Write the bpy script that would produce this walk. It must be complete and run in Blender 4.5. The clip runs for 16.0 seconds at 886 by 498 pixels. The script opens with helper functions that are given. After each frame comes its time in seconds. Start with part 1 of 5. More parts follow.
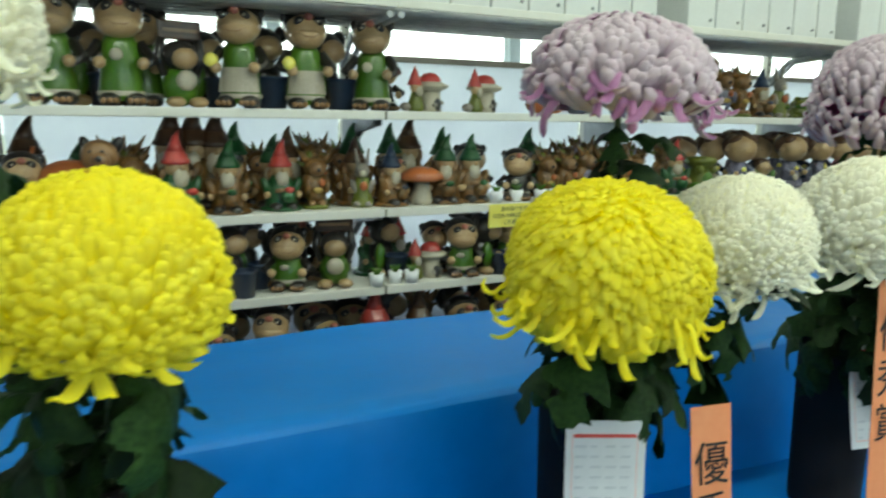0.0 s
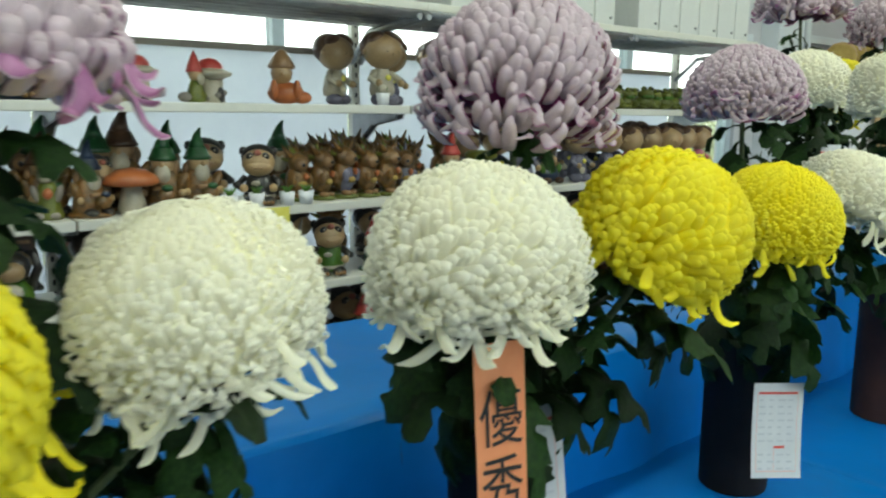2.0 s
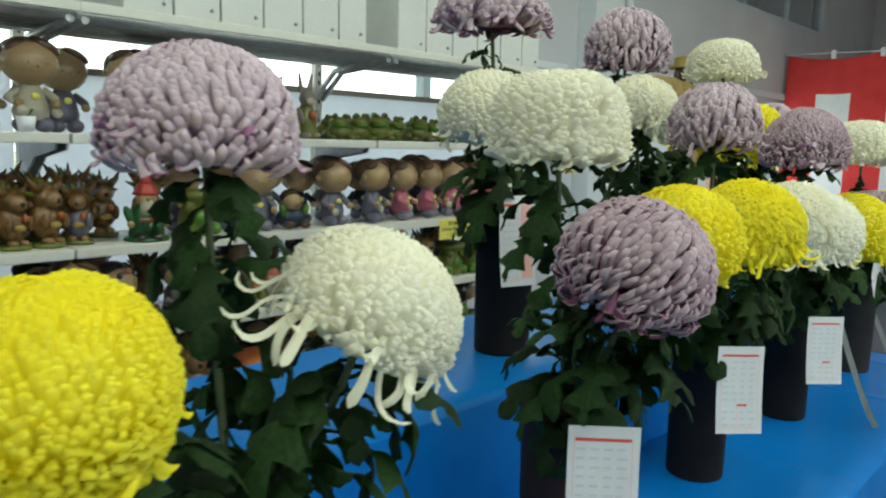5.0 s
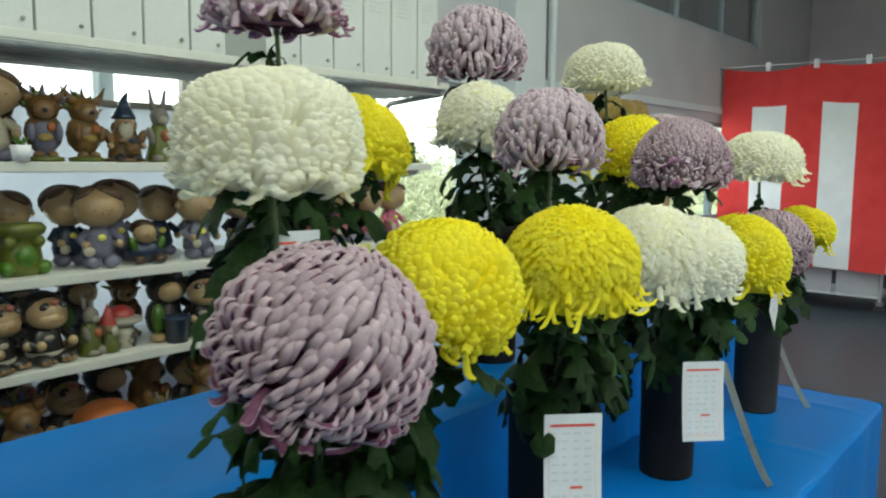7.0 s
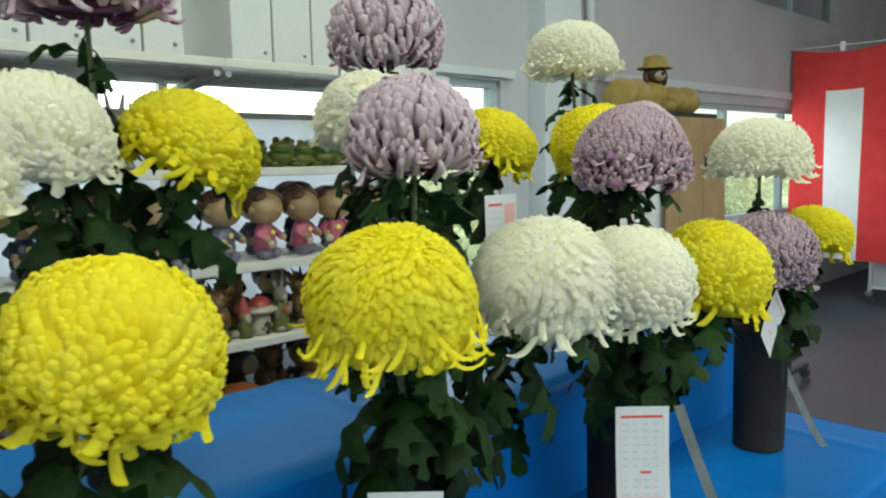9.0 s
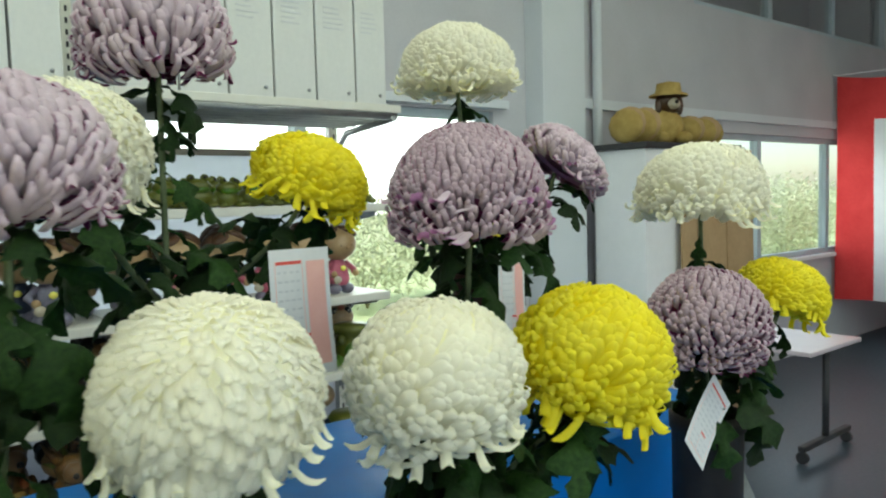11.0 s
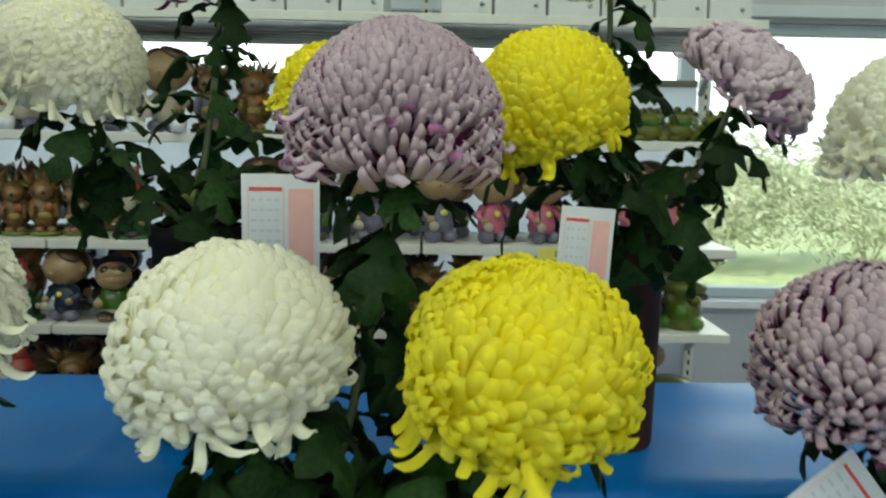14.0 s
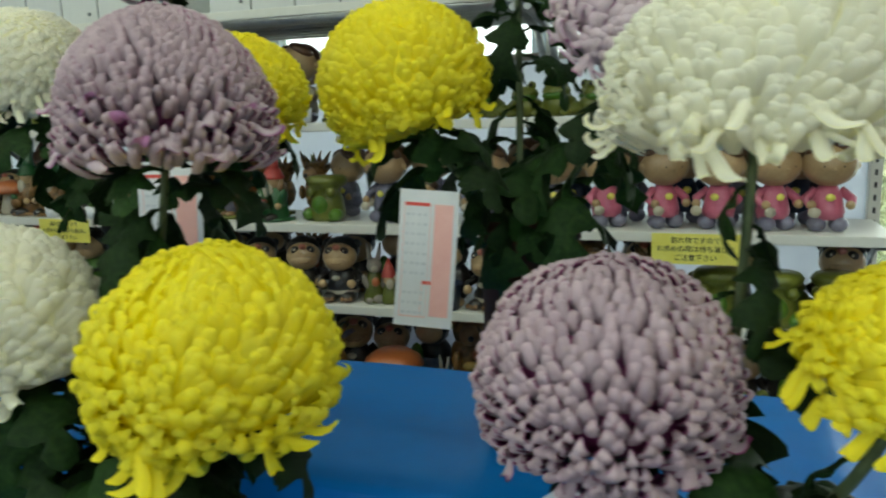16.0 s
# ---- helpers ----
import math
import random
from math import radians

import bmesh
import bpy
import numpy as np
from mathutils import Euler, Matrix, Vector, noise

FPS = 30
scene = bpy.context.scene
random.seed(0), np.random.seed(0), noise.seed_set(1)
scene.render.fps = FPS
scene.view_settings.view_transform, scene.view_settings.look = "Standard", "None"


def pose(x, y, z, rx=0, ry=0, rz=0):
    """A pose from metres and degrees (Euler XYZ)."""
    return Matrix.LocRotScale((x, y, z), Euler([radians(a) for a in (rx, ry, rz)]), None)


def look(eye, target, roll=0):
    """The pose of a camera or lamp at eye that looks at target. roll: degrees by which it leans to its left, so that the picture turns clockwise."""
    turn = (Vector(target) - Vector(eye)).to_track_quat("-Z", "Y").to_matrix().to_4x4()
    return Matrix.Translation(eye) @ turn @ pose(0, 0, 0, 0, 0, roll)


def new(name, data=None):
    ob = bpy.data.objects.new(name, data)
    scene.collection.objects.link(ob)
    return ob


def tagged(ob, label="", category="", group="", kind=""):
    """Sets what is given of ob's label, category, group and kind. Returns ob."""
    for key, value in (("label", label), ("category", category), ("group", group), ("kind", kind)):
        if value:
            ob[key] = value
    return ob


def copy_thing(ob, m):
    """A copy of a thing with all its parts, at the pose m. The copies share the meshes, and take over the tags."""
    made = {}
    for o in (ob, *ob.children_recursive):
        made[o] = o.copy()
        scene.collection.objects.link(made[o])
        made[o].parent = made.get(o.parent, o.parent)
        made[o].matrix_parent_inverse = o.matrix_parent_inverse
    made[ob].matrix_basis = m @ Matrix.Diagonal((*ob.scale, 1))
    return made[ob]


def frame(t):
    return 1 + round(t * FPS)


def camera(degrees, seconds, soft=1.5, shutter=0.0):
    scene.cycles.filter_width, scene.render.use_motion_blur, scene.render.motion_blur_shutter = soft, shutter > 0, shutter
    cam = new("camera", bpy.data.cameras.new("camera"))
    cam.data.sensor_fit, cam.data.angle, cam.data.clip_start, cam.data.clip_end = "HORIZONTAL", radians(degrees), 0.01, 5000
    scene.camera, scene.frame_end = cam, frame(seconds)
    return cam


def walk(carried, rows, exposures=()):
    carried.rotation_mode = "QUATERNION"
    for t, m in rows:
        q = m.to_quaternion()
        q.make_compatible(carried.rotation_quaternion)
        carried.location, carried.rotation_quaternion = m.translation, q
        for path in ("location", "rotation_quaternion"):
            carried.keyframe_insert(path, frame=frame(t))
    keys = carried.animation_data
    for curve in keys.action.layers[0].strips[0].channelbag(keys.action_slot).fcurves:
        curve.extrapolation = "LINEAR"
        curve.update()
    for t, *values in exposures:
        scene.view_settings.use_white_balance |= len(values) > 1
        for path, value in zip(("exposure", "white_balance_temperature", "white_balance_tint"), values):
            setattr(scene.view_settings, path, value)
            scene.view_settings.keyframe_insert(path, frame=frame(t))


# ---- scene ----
cam = camera(60.8, 16.0, soft=2.1, shutter=0.35)
METRES, EYE, TILT, LEAN, TURN = 4.0, 1.4, 0.0, 0.0, -27.8
ROWS = [
    (0.0, 0.0, 0.0, 0.0, 0.13, -9.77, -0.73),
    (0.5, 0.0201, 0.0219, 0.001, -4.96, -8.44, 0.01),
    (1.0, 0.046, 0.0429, -0.0013, -7.44, -9.91, 0.97),
    (1.5, 0.081, 0.0656, 0.0008, -7.47, -8.97, -1.18),
    (2.0, 0.1079, 0.0873, 0.0001, -10.41, -10.23, -0.49),
    (2.5, 0.131, 0.1134, 0.0015, -14.26, -8.87, -0.19),
    (3.0, 0.1562, 0.1273, 0.0007, -20.45, -9.41, 1.36),
    (3.5, 0.1904, 0.14, 0.0023, -18.58, -8.95, -0.1),
    (6.0, 0.3269, 0.2081, 0.0074, -19.47, -7.22, -1.71),
    (6.5, 0.3505, 0.2116, 0.0079, -19.83, -7.12, 1.19),
    (7.0, 0.3769, 0.2274, 0.0086, -21.69, -6.59, -0.44),
    (7.5, 0.3968, 0.2445, 0.0097, -22.5, -5.37, 1.38),
    (8.0, 0.419, 0.2546, 0.0081, -20.12, -5.91, 1.0),
    (8.5, 0.4549, 0.257, 0.0101, -15.15, -6.58, 0.03),
    (9.0, 0.4767, 0.2573, 0.0111, -15.65, -6.81, 1.05),
    (9.5, 0.5012, 0.2745, 0.009, -15.94, -7.19, 1.39),
    (10.0, 0.5322, 0.2989, 0.0103, -15.47, -4.69, 0.44),
    (12.5, 0.6825, 0.3653, 0.0085, 4.95, -6.94, 1.66),
    (13.0, 0.7107, 0.3775, 0.0056, 14.56, -9.5, -0.66),
    (13.5, 0.7331, 0.3858, 0.0054, 21.95, -10.66, 0.86),
    (14.0, 0.7463, 0.4087, 0.0055, 27.1, -8.32, -1.05),
    (14.5, 0.754, 0.4314, 0.0064, 33.91, -6.58, -1.13),
    (15.0, 0.7738, 0.4509, 0.0039, 39.46, -7.45, 0.81),
    (15.5, 0.8107, 0.4664, 0.0055, 46.88, -9.55, 0.19),
    (16.0, 0.8358, 0.4883, 0.0046, 46.64, -9.58, 1.4),
]
walk(cam, [(t, pose(0, 0, EYE, TILT, LEAN, TURN) @ pose(METRES * x, METRES * y, METRES * z, 90 + pitch, roll, yaw)) for t, x, y, z, yaw, pitch, roll in ROWS],
     [(0.0, 1.18, 6500, -7), (2.0, 1.00, 6500, -3), (3.5, 0.88, 6500, -1), (7.5, 0.93, 6500, -2), (10.0, 0.97, 6500, -1), (12.4, 0.68, 6500, -4), (13.0, 0.70, 6500, -5), (15.0, 0.58, 6500, -3), (16.0, 0.62, 6500, -3)])

# ---- world, sun, window light ----
world = bpy.data.worlds.new("world")
scene.world = world
world.use_nodes = True
wn = world.node_tree
sky = wn.nodes.new("ShaderNodeTexSky")
sky.sky_type, sky.sun_disc = "NISHITA", False
sky.sun_elevation, sky.sun_rotation = radians(58), radians(190)
wn.links.new(sky.outputs[0], wn.nodes["Background"].inputs[0])
wn.nodes["Background"].inputs[1].default_value = 0.15
sun = new("sun", bpy.data.lights.new("sun", "SUN"))
sun.data.energy, sun.data.angle, sun.data.color = 5.0, radians(4), (1.0, 0.96, 0.9)
sun.matrix_world = look((2, -6, 10), (3, 0, 0))


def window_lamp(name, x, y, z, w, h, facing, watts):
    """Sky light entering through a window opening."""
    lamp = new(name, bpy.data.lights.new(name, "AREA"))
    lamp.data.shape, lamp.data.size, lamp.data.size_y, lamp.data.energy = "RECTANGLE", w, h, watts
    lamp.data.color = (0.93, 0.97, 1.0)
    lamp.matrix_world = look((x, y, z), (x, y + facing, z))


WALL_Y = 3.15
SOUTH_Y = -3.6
# The south window is unseen and assumed; its lamp adds front fill.
window_lamp("south_fill_light", 3.0, SOUTH_Y + 0.05, 1.9, 9.0, 1.9, 1, 26)
window_lamp("window_light_north", 2.0, WALL_Y - 0.02, 1.36, 7.0, 1.0, -1, 11)
window_lamp("window_light_north_far", 9.0, WALL_Y - 0.02, 1.40, 3.6, 1.0, -1, 9)


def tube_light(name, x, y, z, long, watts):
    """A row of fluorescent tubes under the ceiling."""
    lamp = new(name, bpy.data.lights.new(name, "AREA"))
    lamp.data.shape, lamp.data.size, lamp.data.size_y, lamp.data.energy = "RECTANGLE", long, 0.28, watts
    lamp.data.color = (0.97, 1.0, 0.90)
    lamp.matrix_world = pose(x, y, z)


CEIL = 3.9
# Unseen overhead lamps, inferred from bright table tops and dark risers.
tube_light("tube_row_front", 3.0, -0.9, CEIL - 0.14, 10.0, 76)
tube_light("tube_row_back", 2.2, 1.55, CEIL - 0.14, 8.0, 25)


# ---- materials ----
def surface(name, low, high, scale=8.0, rough=0.6, bump=0.0, metal=0.0, fine=None, glow=0.0, thin=0.0, island=0.0, coat=0.0, spec=0.5, rand=0.0):
    """A procedural surface: two colours mixed by noise at two scales, with relief and uneven gloss."""
    m = bpy.data.materials.new(name)
    m.use_nodes = True
    nt = m.node_tree
    n, l = nt.nodes, nt.links
    p = n["Principled BSDF"]
    co = n.new("ShaderNodeTexCoord")
    big, small = n.new("ShaderNodeTexNoise"), n.new("ShaderNodeTexNoise")
    big.inputs["Scale"].default_value = scale
    big.inputs["Detail"].default_value = 4
    small.inputs["Scale"].default_value = fine or scale * 9
    small.inputs["Detail"].default_value = 3
    for t in (big, small):
        l.new(co.outputs["Object"], t.inputs["Vector"])
    add = n.new("ShaderNodeMath")
    add.operation = "MULTIPLY_ADD"
    l.new(small.outputs[0], add.inputs[0])
    add.inputs[1].default_value = 0.5
    l.new(big.outputs[0], add.inputs[2])
    ramp = n.new("ShaderNodeMapRange")
    ramp.inputs["From Min"].default_value, ramp.inputs["From Max"].default_value = 0.45, 1.05
    l.new(add.outputs[0], ramp.inputs["Value"])
    mix = n.new("ShaderNodeMix")
    mix.data_type = "RGBA"
    mix.inputs["A"].default_value, mix.inputs["B"].default_value = (*low, 1), (*high, 1)
    l.new(ramp.outputs[0], mix.inputs["Factor"])
    col = mix.outputs["Result"]
    if island:
        geo = n.new("ShaderNodeNewGeometry")
        hsv = n.new("ShaderNodeHueSaturation")
        val = n.new("ShaderNodeMapRange")
        val.inputs["To Min"].default_value, val.inputs["To Max"].default_value = 1 - island, 1 + island * 0.6
        l.new(geo.outputs["Random Per Island"], val.inputs["Value"])
        l.new(val.outputs[0], hsv.inputs["Value"])
        l.new(col, hsv.inputs["Color"])
        col = hsv.outputs[0]
    if rand:
        info = n.new("ShaderNodeObjectInfo")
        tone = n.new("ShaderNodeHueSaturation")
        lo = n.new("ShaderNodeMapRange")
        lo.inputs["To Min"].default_value, lo.inputs["To Max"].default_value = 1 - rand, 1 + rand
        l.new(info.outputs["Random"], lo.inputs["Value"])
        l.new(lo.outputs[0], tone.inputs["Value"])
        l.new(col, tone.inputs["Color"])
        col = tone.outputs[0]
    l.new(col, p.inputs["Base Color"])
    rr = n.new("ShaderNodeMapRange")
    rr.inputs["To Min"].default_value, rr.inputs["To Max"].default_value = max(0.02, rough - 0.08), min(1, rough + 0.08)
    l.new(small.outputs[0], rr.inputs["Value"])
    l.new(rr.outputs[0], p.inputs["Roughness"])
    p.inputs["Metallic"].default_value = metal
    p.inputs["Coat Weight"].default_value = coat
    p.inputs["Specular IOR Level"].default_value = spec
    if bump:
        b = n.new("ShaderNodeBump")
        b.inputs["Strength"].default_value, b.inputs["Distance"].default_value = bump, 0.004
        l.new(add.outputs[0], b.inputs["Height"])
        l.new(b.outputs[0], p.inputs["Normal"])
    if thin:
        tr, ms = n.new("ShaderNodeBsdfTranslucent"), n.new("ShaderNodeMixShader")
        l.new(col, tr.inputs["Color"])
        ms.inputs[0].default_value = thin
        l.new(p.outputs[0], ms.inputs[1])
        l.new(tr.outputs[0], ms.inputs[2])
        l.new(ms.outputs[0], n["Material Output"].inputs["Surface"])
    return m


YEL = surface("petal_yellow", (0.975, 0.90, 0.05), (0.985, 0.945, 0.15), 20, 0.5, 0.05, thin=0.66, island=0.05, spec=0.22)
YEL2 = surface("petal_yellow_deep", (0.97, 0.83, 0.02), (0.985, 0.89, 0.06), 20, 0.5, 0.05, thin=0.3, island=0.05, spec=0.2)
WHI = surface("petal_white", (0.985, 0.965, 0.86), (0.988, 0.98, 0.92), 18, 0.5, 0.05, thin=0.66, island=0.03, spec=0.22)
WHI2 = surface("petal_white_inner", (0.985, 0.955, 0.70), (0.988, 0.97, 0.80), 18, 0.5, 0.05, thin=0.3, island=0.03, spec=0.2)
MAU = surface("petal_mauve_back", (0.38, 0.27, 0.315), (0.54, 0.41, 0.455), 22, 0.5, 0.06, thin=0.1, island=0.14, spec=0.35)
MAG = surface("petal_magenta_inner", (0.16, 0.02, 0.085), (0.30, 0.06, 0.18), 22, 0.5, 0.06, thin=0.12, island=0.12, spec=0.3)
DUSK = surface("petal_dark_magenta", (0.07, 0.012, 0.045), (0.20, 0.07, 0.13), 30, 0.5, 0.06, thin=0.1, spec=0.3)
PNK = surface("petal_pink_back", (0.50, 0.375, 0.44), (0.66, 0.54, 0.595), 22, 0.5, 0.06, thin=0.12, island=0.12, spec=0.35)
PNK2 = surface("petal_pink_inner", (0.36, 0.13, 0.29), (0.52, 0.26, 0.44), 22, 0.5, 0.06, thin=0.15, island=0.10, spec=0.3)
LEAF = surface("leaf_green", (0.004, 0.016, 0.003), (0.022, 0.056, 0.010), 26, 0.55, 0.4, thin=0.10, spec=0.2, rand=0.5)
STEM = surface("stem_green", (0.05, 0.08, 0.03), (0.11, 0.14, 0.06), 40, 0.6, 0.3)
POTB = surface("pot_black", (0.007, 0.006, 0.006), (0.018, 0.014, 0.013), 9, 0.75, 0.15, spec=0.2)
POTR = surface("pot_brown", (0.045, 0.017, 0.011), (0.085, 0.034, 0.022), 9, 0.68, 0.2, spec=0.3)
POTG = surface("pot_grey_brown", (0.020, 0.016, 0.013), (0.045, 0.035, 0.028), 9, 0.68, 0.2, spec=0.3)
SOIL = surface("soil", (0.02, 0.013, 0.01), (0.06, 0.04, 0.025), 60, 0.95, 0.9)
BLUE = surface("blue_vinyl", (0.005, 0.128, 0.425), (0.010, 0.180, 0.560), 2.2, 0.33, 0.2, fine=22, spec=0.2)
PAPER = surface("paper", (0.64, 0.65, 0.67), (0.74, 0.745, 0.76), 12, 0.7, 0.05)
ORANGE = surface("orange_paper", (0.78, 0.26, 0.11), (0.86, 0.34, 0.16), 12, 0.75, 0.05)
INK = surface("ink", (0.012, 0.012, 0.014), (0.025, 0.024, 0.026), 30, 0.6)
REDINK = surface("red_ink", (0.62, 0.06, 0.05), (0.72, 0.11, 0.09), 30, 0.7)
PINKINK = surface("pink_ink", (0.80, 0.42, 0.38), (0.86, 0.52, 0.47), 30, 0.7)
GREYINK = surface("grey_ink", (0.54, 0.55, 0.58), (0.62, 0.63, 0.66), 30, 0.7)
YLABEL = surface("yellow_label", (0.80, 0.72, 0.10), (0.88, 0.82, 0.20), 20, 0.4, coat=0.3)
STAKE = surface("grey_plastic", (0.16, 0.18, 0.18), (0.30, 0.32, 0.31), 30, 0.35, coat=0.2)
CREAM = surface("cream_steel", (0.66, 0.65, 0.58), (0.76, 0.75, 0.69), 5, 0.42, 0.05)
STEEL = surface("steel", (0.30, 0.31, 0.32), (0.45, 0.46, 0.47), 20, 0.38, 0.05, metal=0.7)
BOARD = surface("white_board", (0.80, 0.81, 0.84), (0.86, 0.87, 0.90), 3, 0.5, 0.03)
SHEETM = surface("frosted_sheet", (0.60, 0.62, 0.67), (0.67, 0.69, 0.73), 3, 0.6, 0.03, thin=0.75)
CASEM = surface("white_case", (0.62, 0.63, 0.62), (0.72, 0.73, 0.71), 4, 0.5, 0.05, fine=60)
WALLM = surface("painted_wall", (0.50, 0.50, 0.54), (0.58, 0.58, 0.62), 2.5, 0.75, 0.12, fine=90)
WALLB = surface("painted_wall_pale", (0.62, 0.66, 0.70), (0.70, 0.73, 0.77), 2.5, 0.7, 0.12, fine=90)
FRAMEM = surface("window_frame", (0.42, 0.50, 0.56), (0.52, 0.60, 0.66), 6, 0.4, 0.03)
CEILM = surface("ceiling_paint", (0.70, 0.70, 0.70), (0.78, 0.78, 0.78), 3, 0.8, 0.1)
FLOORM = surface("floor_grey", (0.034, 0.050, 0.068), (0.050, 0.068, 0.090), 1.6, 0.42, 0.05, fine=40)
DARKM = surface("dark_rubber", (0.02, 0.02, 0.022), (0.05, 0.05, 0.055), 12, 0.6, 0.1)
REDC = surface("red_cloth", (0.62, 0.03, 0.035), (0.74, 0.06, 0.06), 6, 0.8, 0.15, thin=0.15)
WHITEC = surface("white_cloth", (0.74, 0.75, 0.80), (0.84, 0.85, 0.88), 6, 0.8, 0.15, thin=0.15)
STRAW = surface("straw", (0.30, 0.20, 0.05), (0.48, 0.35, 0.11), 18, 0.8, 0.4)
CARTON = surface("cardboard", (0.36, 0.24, 0.12), (0.48, 0.33, 0.18), 5, 0.85, 0.1)
# Overexposed glare outdoors is put into these pale ground, stem and leaf colours.
GRASS = surface("grass_glare", (0.24, 0.30, 0.15), (0.36, 0.41, 0.22), 3, 0.9, 0.3)
PALESTEM = surface("stems_glare", (0.40, 0.36, 0.20), (0.52, 0.48, 0.30), 9, 0.8, 0.1)
BUSH = surface("bush_leaves_glare", (0.46, 0.50, 0.33), (0.66, 0.68, 0.50), 8, 0.7, island=0.3, thin=0.4)
SKIN = surface("glazed_skin", (0.34, 0.22, 0.105), (0.50, 0.35, 0.18), 14, 0.35, 0.1, coat=0.3, rand=0.15)
GREENP = surface("glazed_green", (0.040, 0.125, 0.006), (0.095, 0.20, 0.012), 14, 0.35, 0.1, coat=0.3, rand=0.15)
DGREEN = surface("glazed_dark_green", (0.006, 0.05, 0.012), (0.02, 0.10, 0.025), 14, 0.35, 0.1, coat=0.3, rand=0.2)
OLIVE = surface("glazed_olive", (0.07, 0.095, 0.010), (0.17, 0.18, 0.022), 25, 0.4, 0.2, coat=0.3, rand=0.2)
BROWNP = surface("glazed_brown", (0.028, 0.013, 0.006), (0.10, 0.047, 0.018), 25, 0.4, 0.3, coat=0.3, rand=0.3)
TAN = surface("glazed_tan", (0.19, 0.10, 0.04), (0.31, 0.18, 0.08), 25, 0.4, 0.2, coat=0.3)
BLACKP = surface("glazed_black", (0.012, 0.011, 0.010), (0.035, 0.03, 0.026), 20, 0.3, 0.15, coat=0.4)
CREAMP = surface("glazed_cream", (0.38, 0.34, 0.25), (0.54, 0.49, 0.38), 18, 0.4, 0.1, coat=0.3)
REDP = surface("glazed_red", (0.36, 0.03, 0.03), (0.52, 0.07, 0.05), 18, 0.35, 0.1, coat=0.3)
ORANGEP = surface("glazed_orange", (0.34, 0.09, 0.025), (0.50, 0.16, 0.05), 18, 0.35, 0.1, coat=0.3)
LAVENDER = surface("glazed_lavender", (0.10, 0.10, 0.15), (0.22, 0.21, 0.29), 18, 0.4, 0.1, coat=0.3, rand=0.15)
PINKP = surface("glazed_pink", (0.46, 0.09, 0.16), (0.60, 0.18, 0.26), 18, 0.4, 0.1, coat=0.3)
NAVY = surface("glazed_navy", (0.010, 0.018, 0.045), (0.02, 0.04, 0.08), 18, 0.35, 0.1, coat=0.3)
ROSY = surface("glazed_rose", (0.34, 0.10, 0.07), (0.46, 0.17, 0.12), 18, 0.35, 0.1, coat=0.3)
TAUPE = surface("taupe_edging", (0.22, 0.19, 0.16), (0.30, 0.27, 0.23), 12, 0.6, 0.05)
MOTTLED = surface("glazed_mottled", (0.016, 0.022, 0.006), (0.27, 0.125, 0.030), 34, 0.4, 0.5, fine=120, coat=0.3, rand=0.3)
HAIR = surface("glazed_hair", (0.07, 0.035, 0.018), (0.14, 0.07, 0.035), 25, 0.4, 0.3, coat=0.2)

glass = bpy.data.materials.new("window_glass")
glass.use_nodes = True
gp = glass.node_tree.nodes["Principled BSDF"]
gp.inputs["Transmission Weight"].default_value, gp.inputs["Roughness"].default_value = 1.0, 0.0
gp.inputs["IOR"].default_value = 1.1


# ---- mesh helpers ----
def part(name, bm, material, parent=None, label="", smooth=False):
    """Links a bmesh as one mesh object, under a thing or a part."""
    me = bpy.data.meshes.new(name)
    bm.to_mesh(me)
    bm.free()
    for m in (material if isinstance(material, (list, tuple)) else [material]):
        me.materials.append(m)
    if smooth:
        me.shade_smooth()
    ob = new(name, me)
    ob.parent = parent
    if label:
        ob["label"] = label
    return ob


def part_data(name, verts, faces, mats, parent=None, slots=None, smooth=True):
    """Links plain vertex and face data as one mesh object."""
    me = bpy.data.meshes.new(name)
    me.from_pydata(verts, [], faces)
    for m in mats:
        me.materials.append(m)
    if slots is not None:
        me.polygons.foreach_set("material_index", slots)
    if smooth:
        me.shade_smooth()
    me.update()
    ob = new(name, me)
    ob.parent = parent
    return ob


def box(bm, x0, y0, z0, x1, y1, z1, bevel=0.0, slot=0):
    before = set(bm.faces) if slot else set()
    r = bmesh.ops.create_cube(bm, size=1, matrix=Matrix.Translation(((x0 + x1) / 2, (y0 + y1) / 2, (z0 + z1) / 2)) @ Matrix.Diagonal((x1 - x0, y1 - y0, z1 - z0, 1)))
    if bevel:
        bmesh.ops.bevel(bm, geom=list({e for v in r["verts"] for e in v.link_edges}), offset=bevel, segments=2, affect="EDGES", profile=0.6)
    if slot:
        for f in set(bm.faces) - before:
            f.material_index = slot


def boxed(name, dims, material, parent=None, label="", bevel=0.0):
    bm = bmesh.new()
    box(bm, *dims, bevel)
    return part(name, bm, material, parent, label)


def lathe(bm, profile, n=14, at=(0, 0, 0), slot=0, squash=1.0):
    """Turns a profile of (radius, height) round the z axis."""
    rings = []
    for r, z in profile:
        if r < 1e-5:
            rings.append([bm.verts.new((at[0], at[1], at[2] + z))])
        else:
            rings.append([bm.verts.new((at[0] + r * math.cos(2 * math.pi * i / n), at[1] + squash * r * math.sin(2 * math.pi * i / n), at[2] + z)) for i in range(n)])
    for a, b in zip(rings, rings[1:]):
        for i in range(n):
            j = (i + 1) % n
            if len(a) == 1 and len(b) == 1:
                continue
            if len(a) == 1:
                f = bm.faces.new((a[0], b[j], b[i]))
            elif len(b) == 1:
                f = bm.faces.new((a[i], a[j], b[0]))
            else:
                f = bm.faces.new((a[i], a[j], b[j], b[i]))
            f.material_index, f.smooth = slot, True


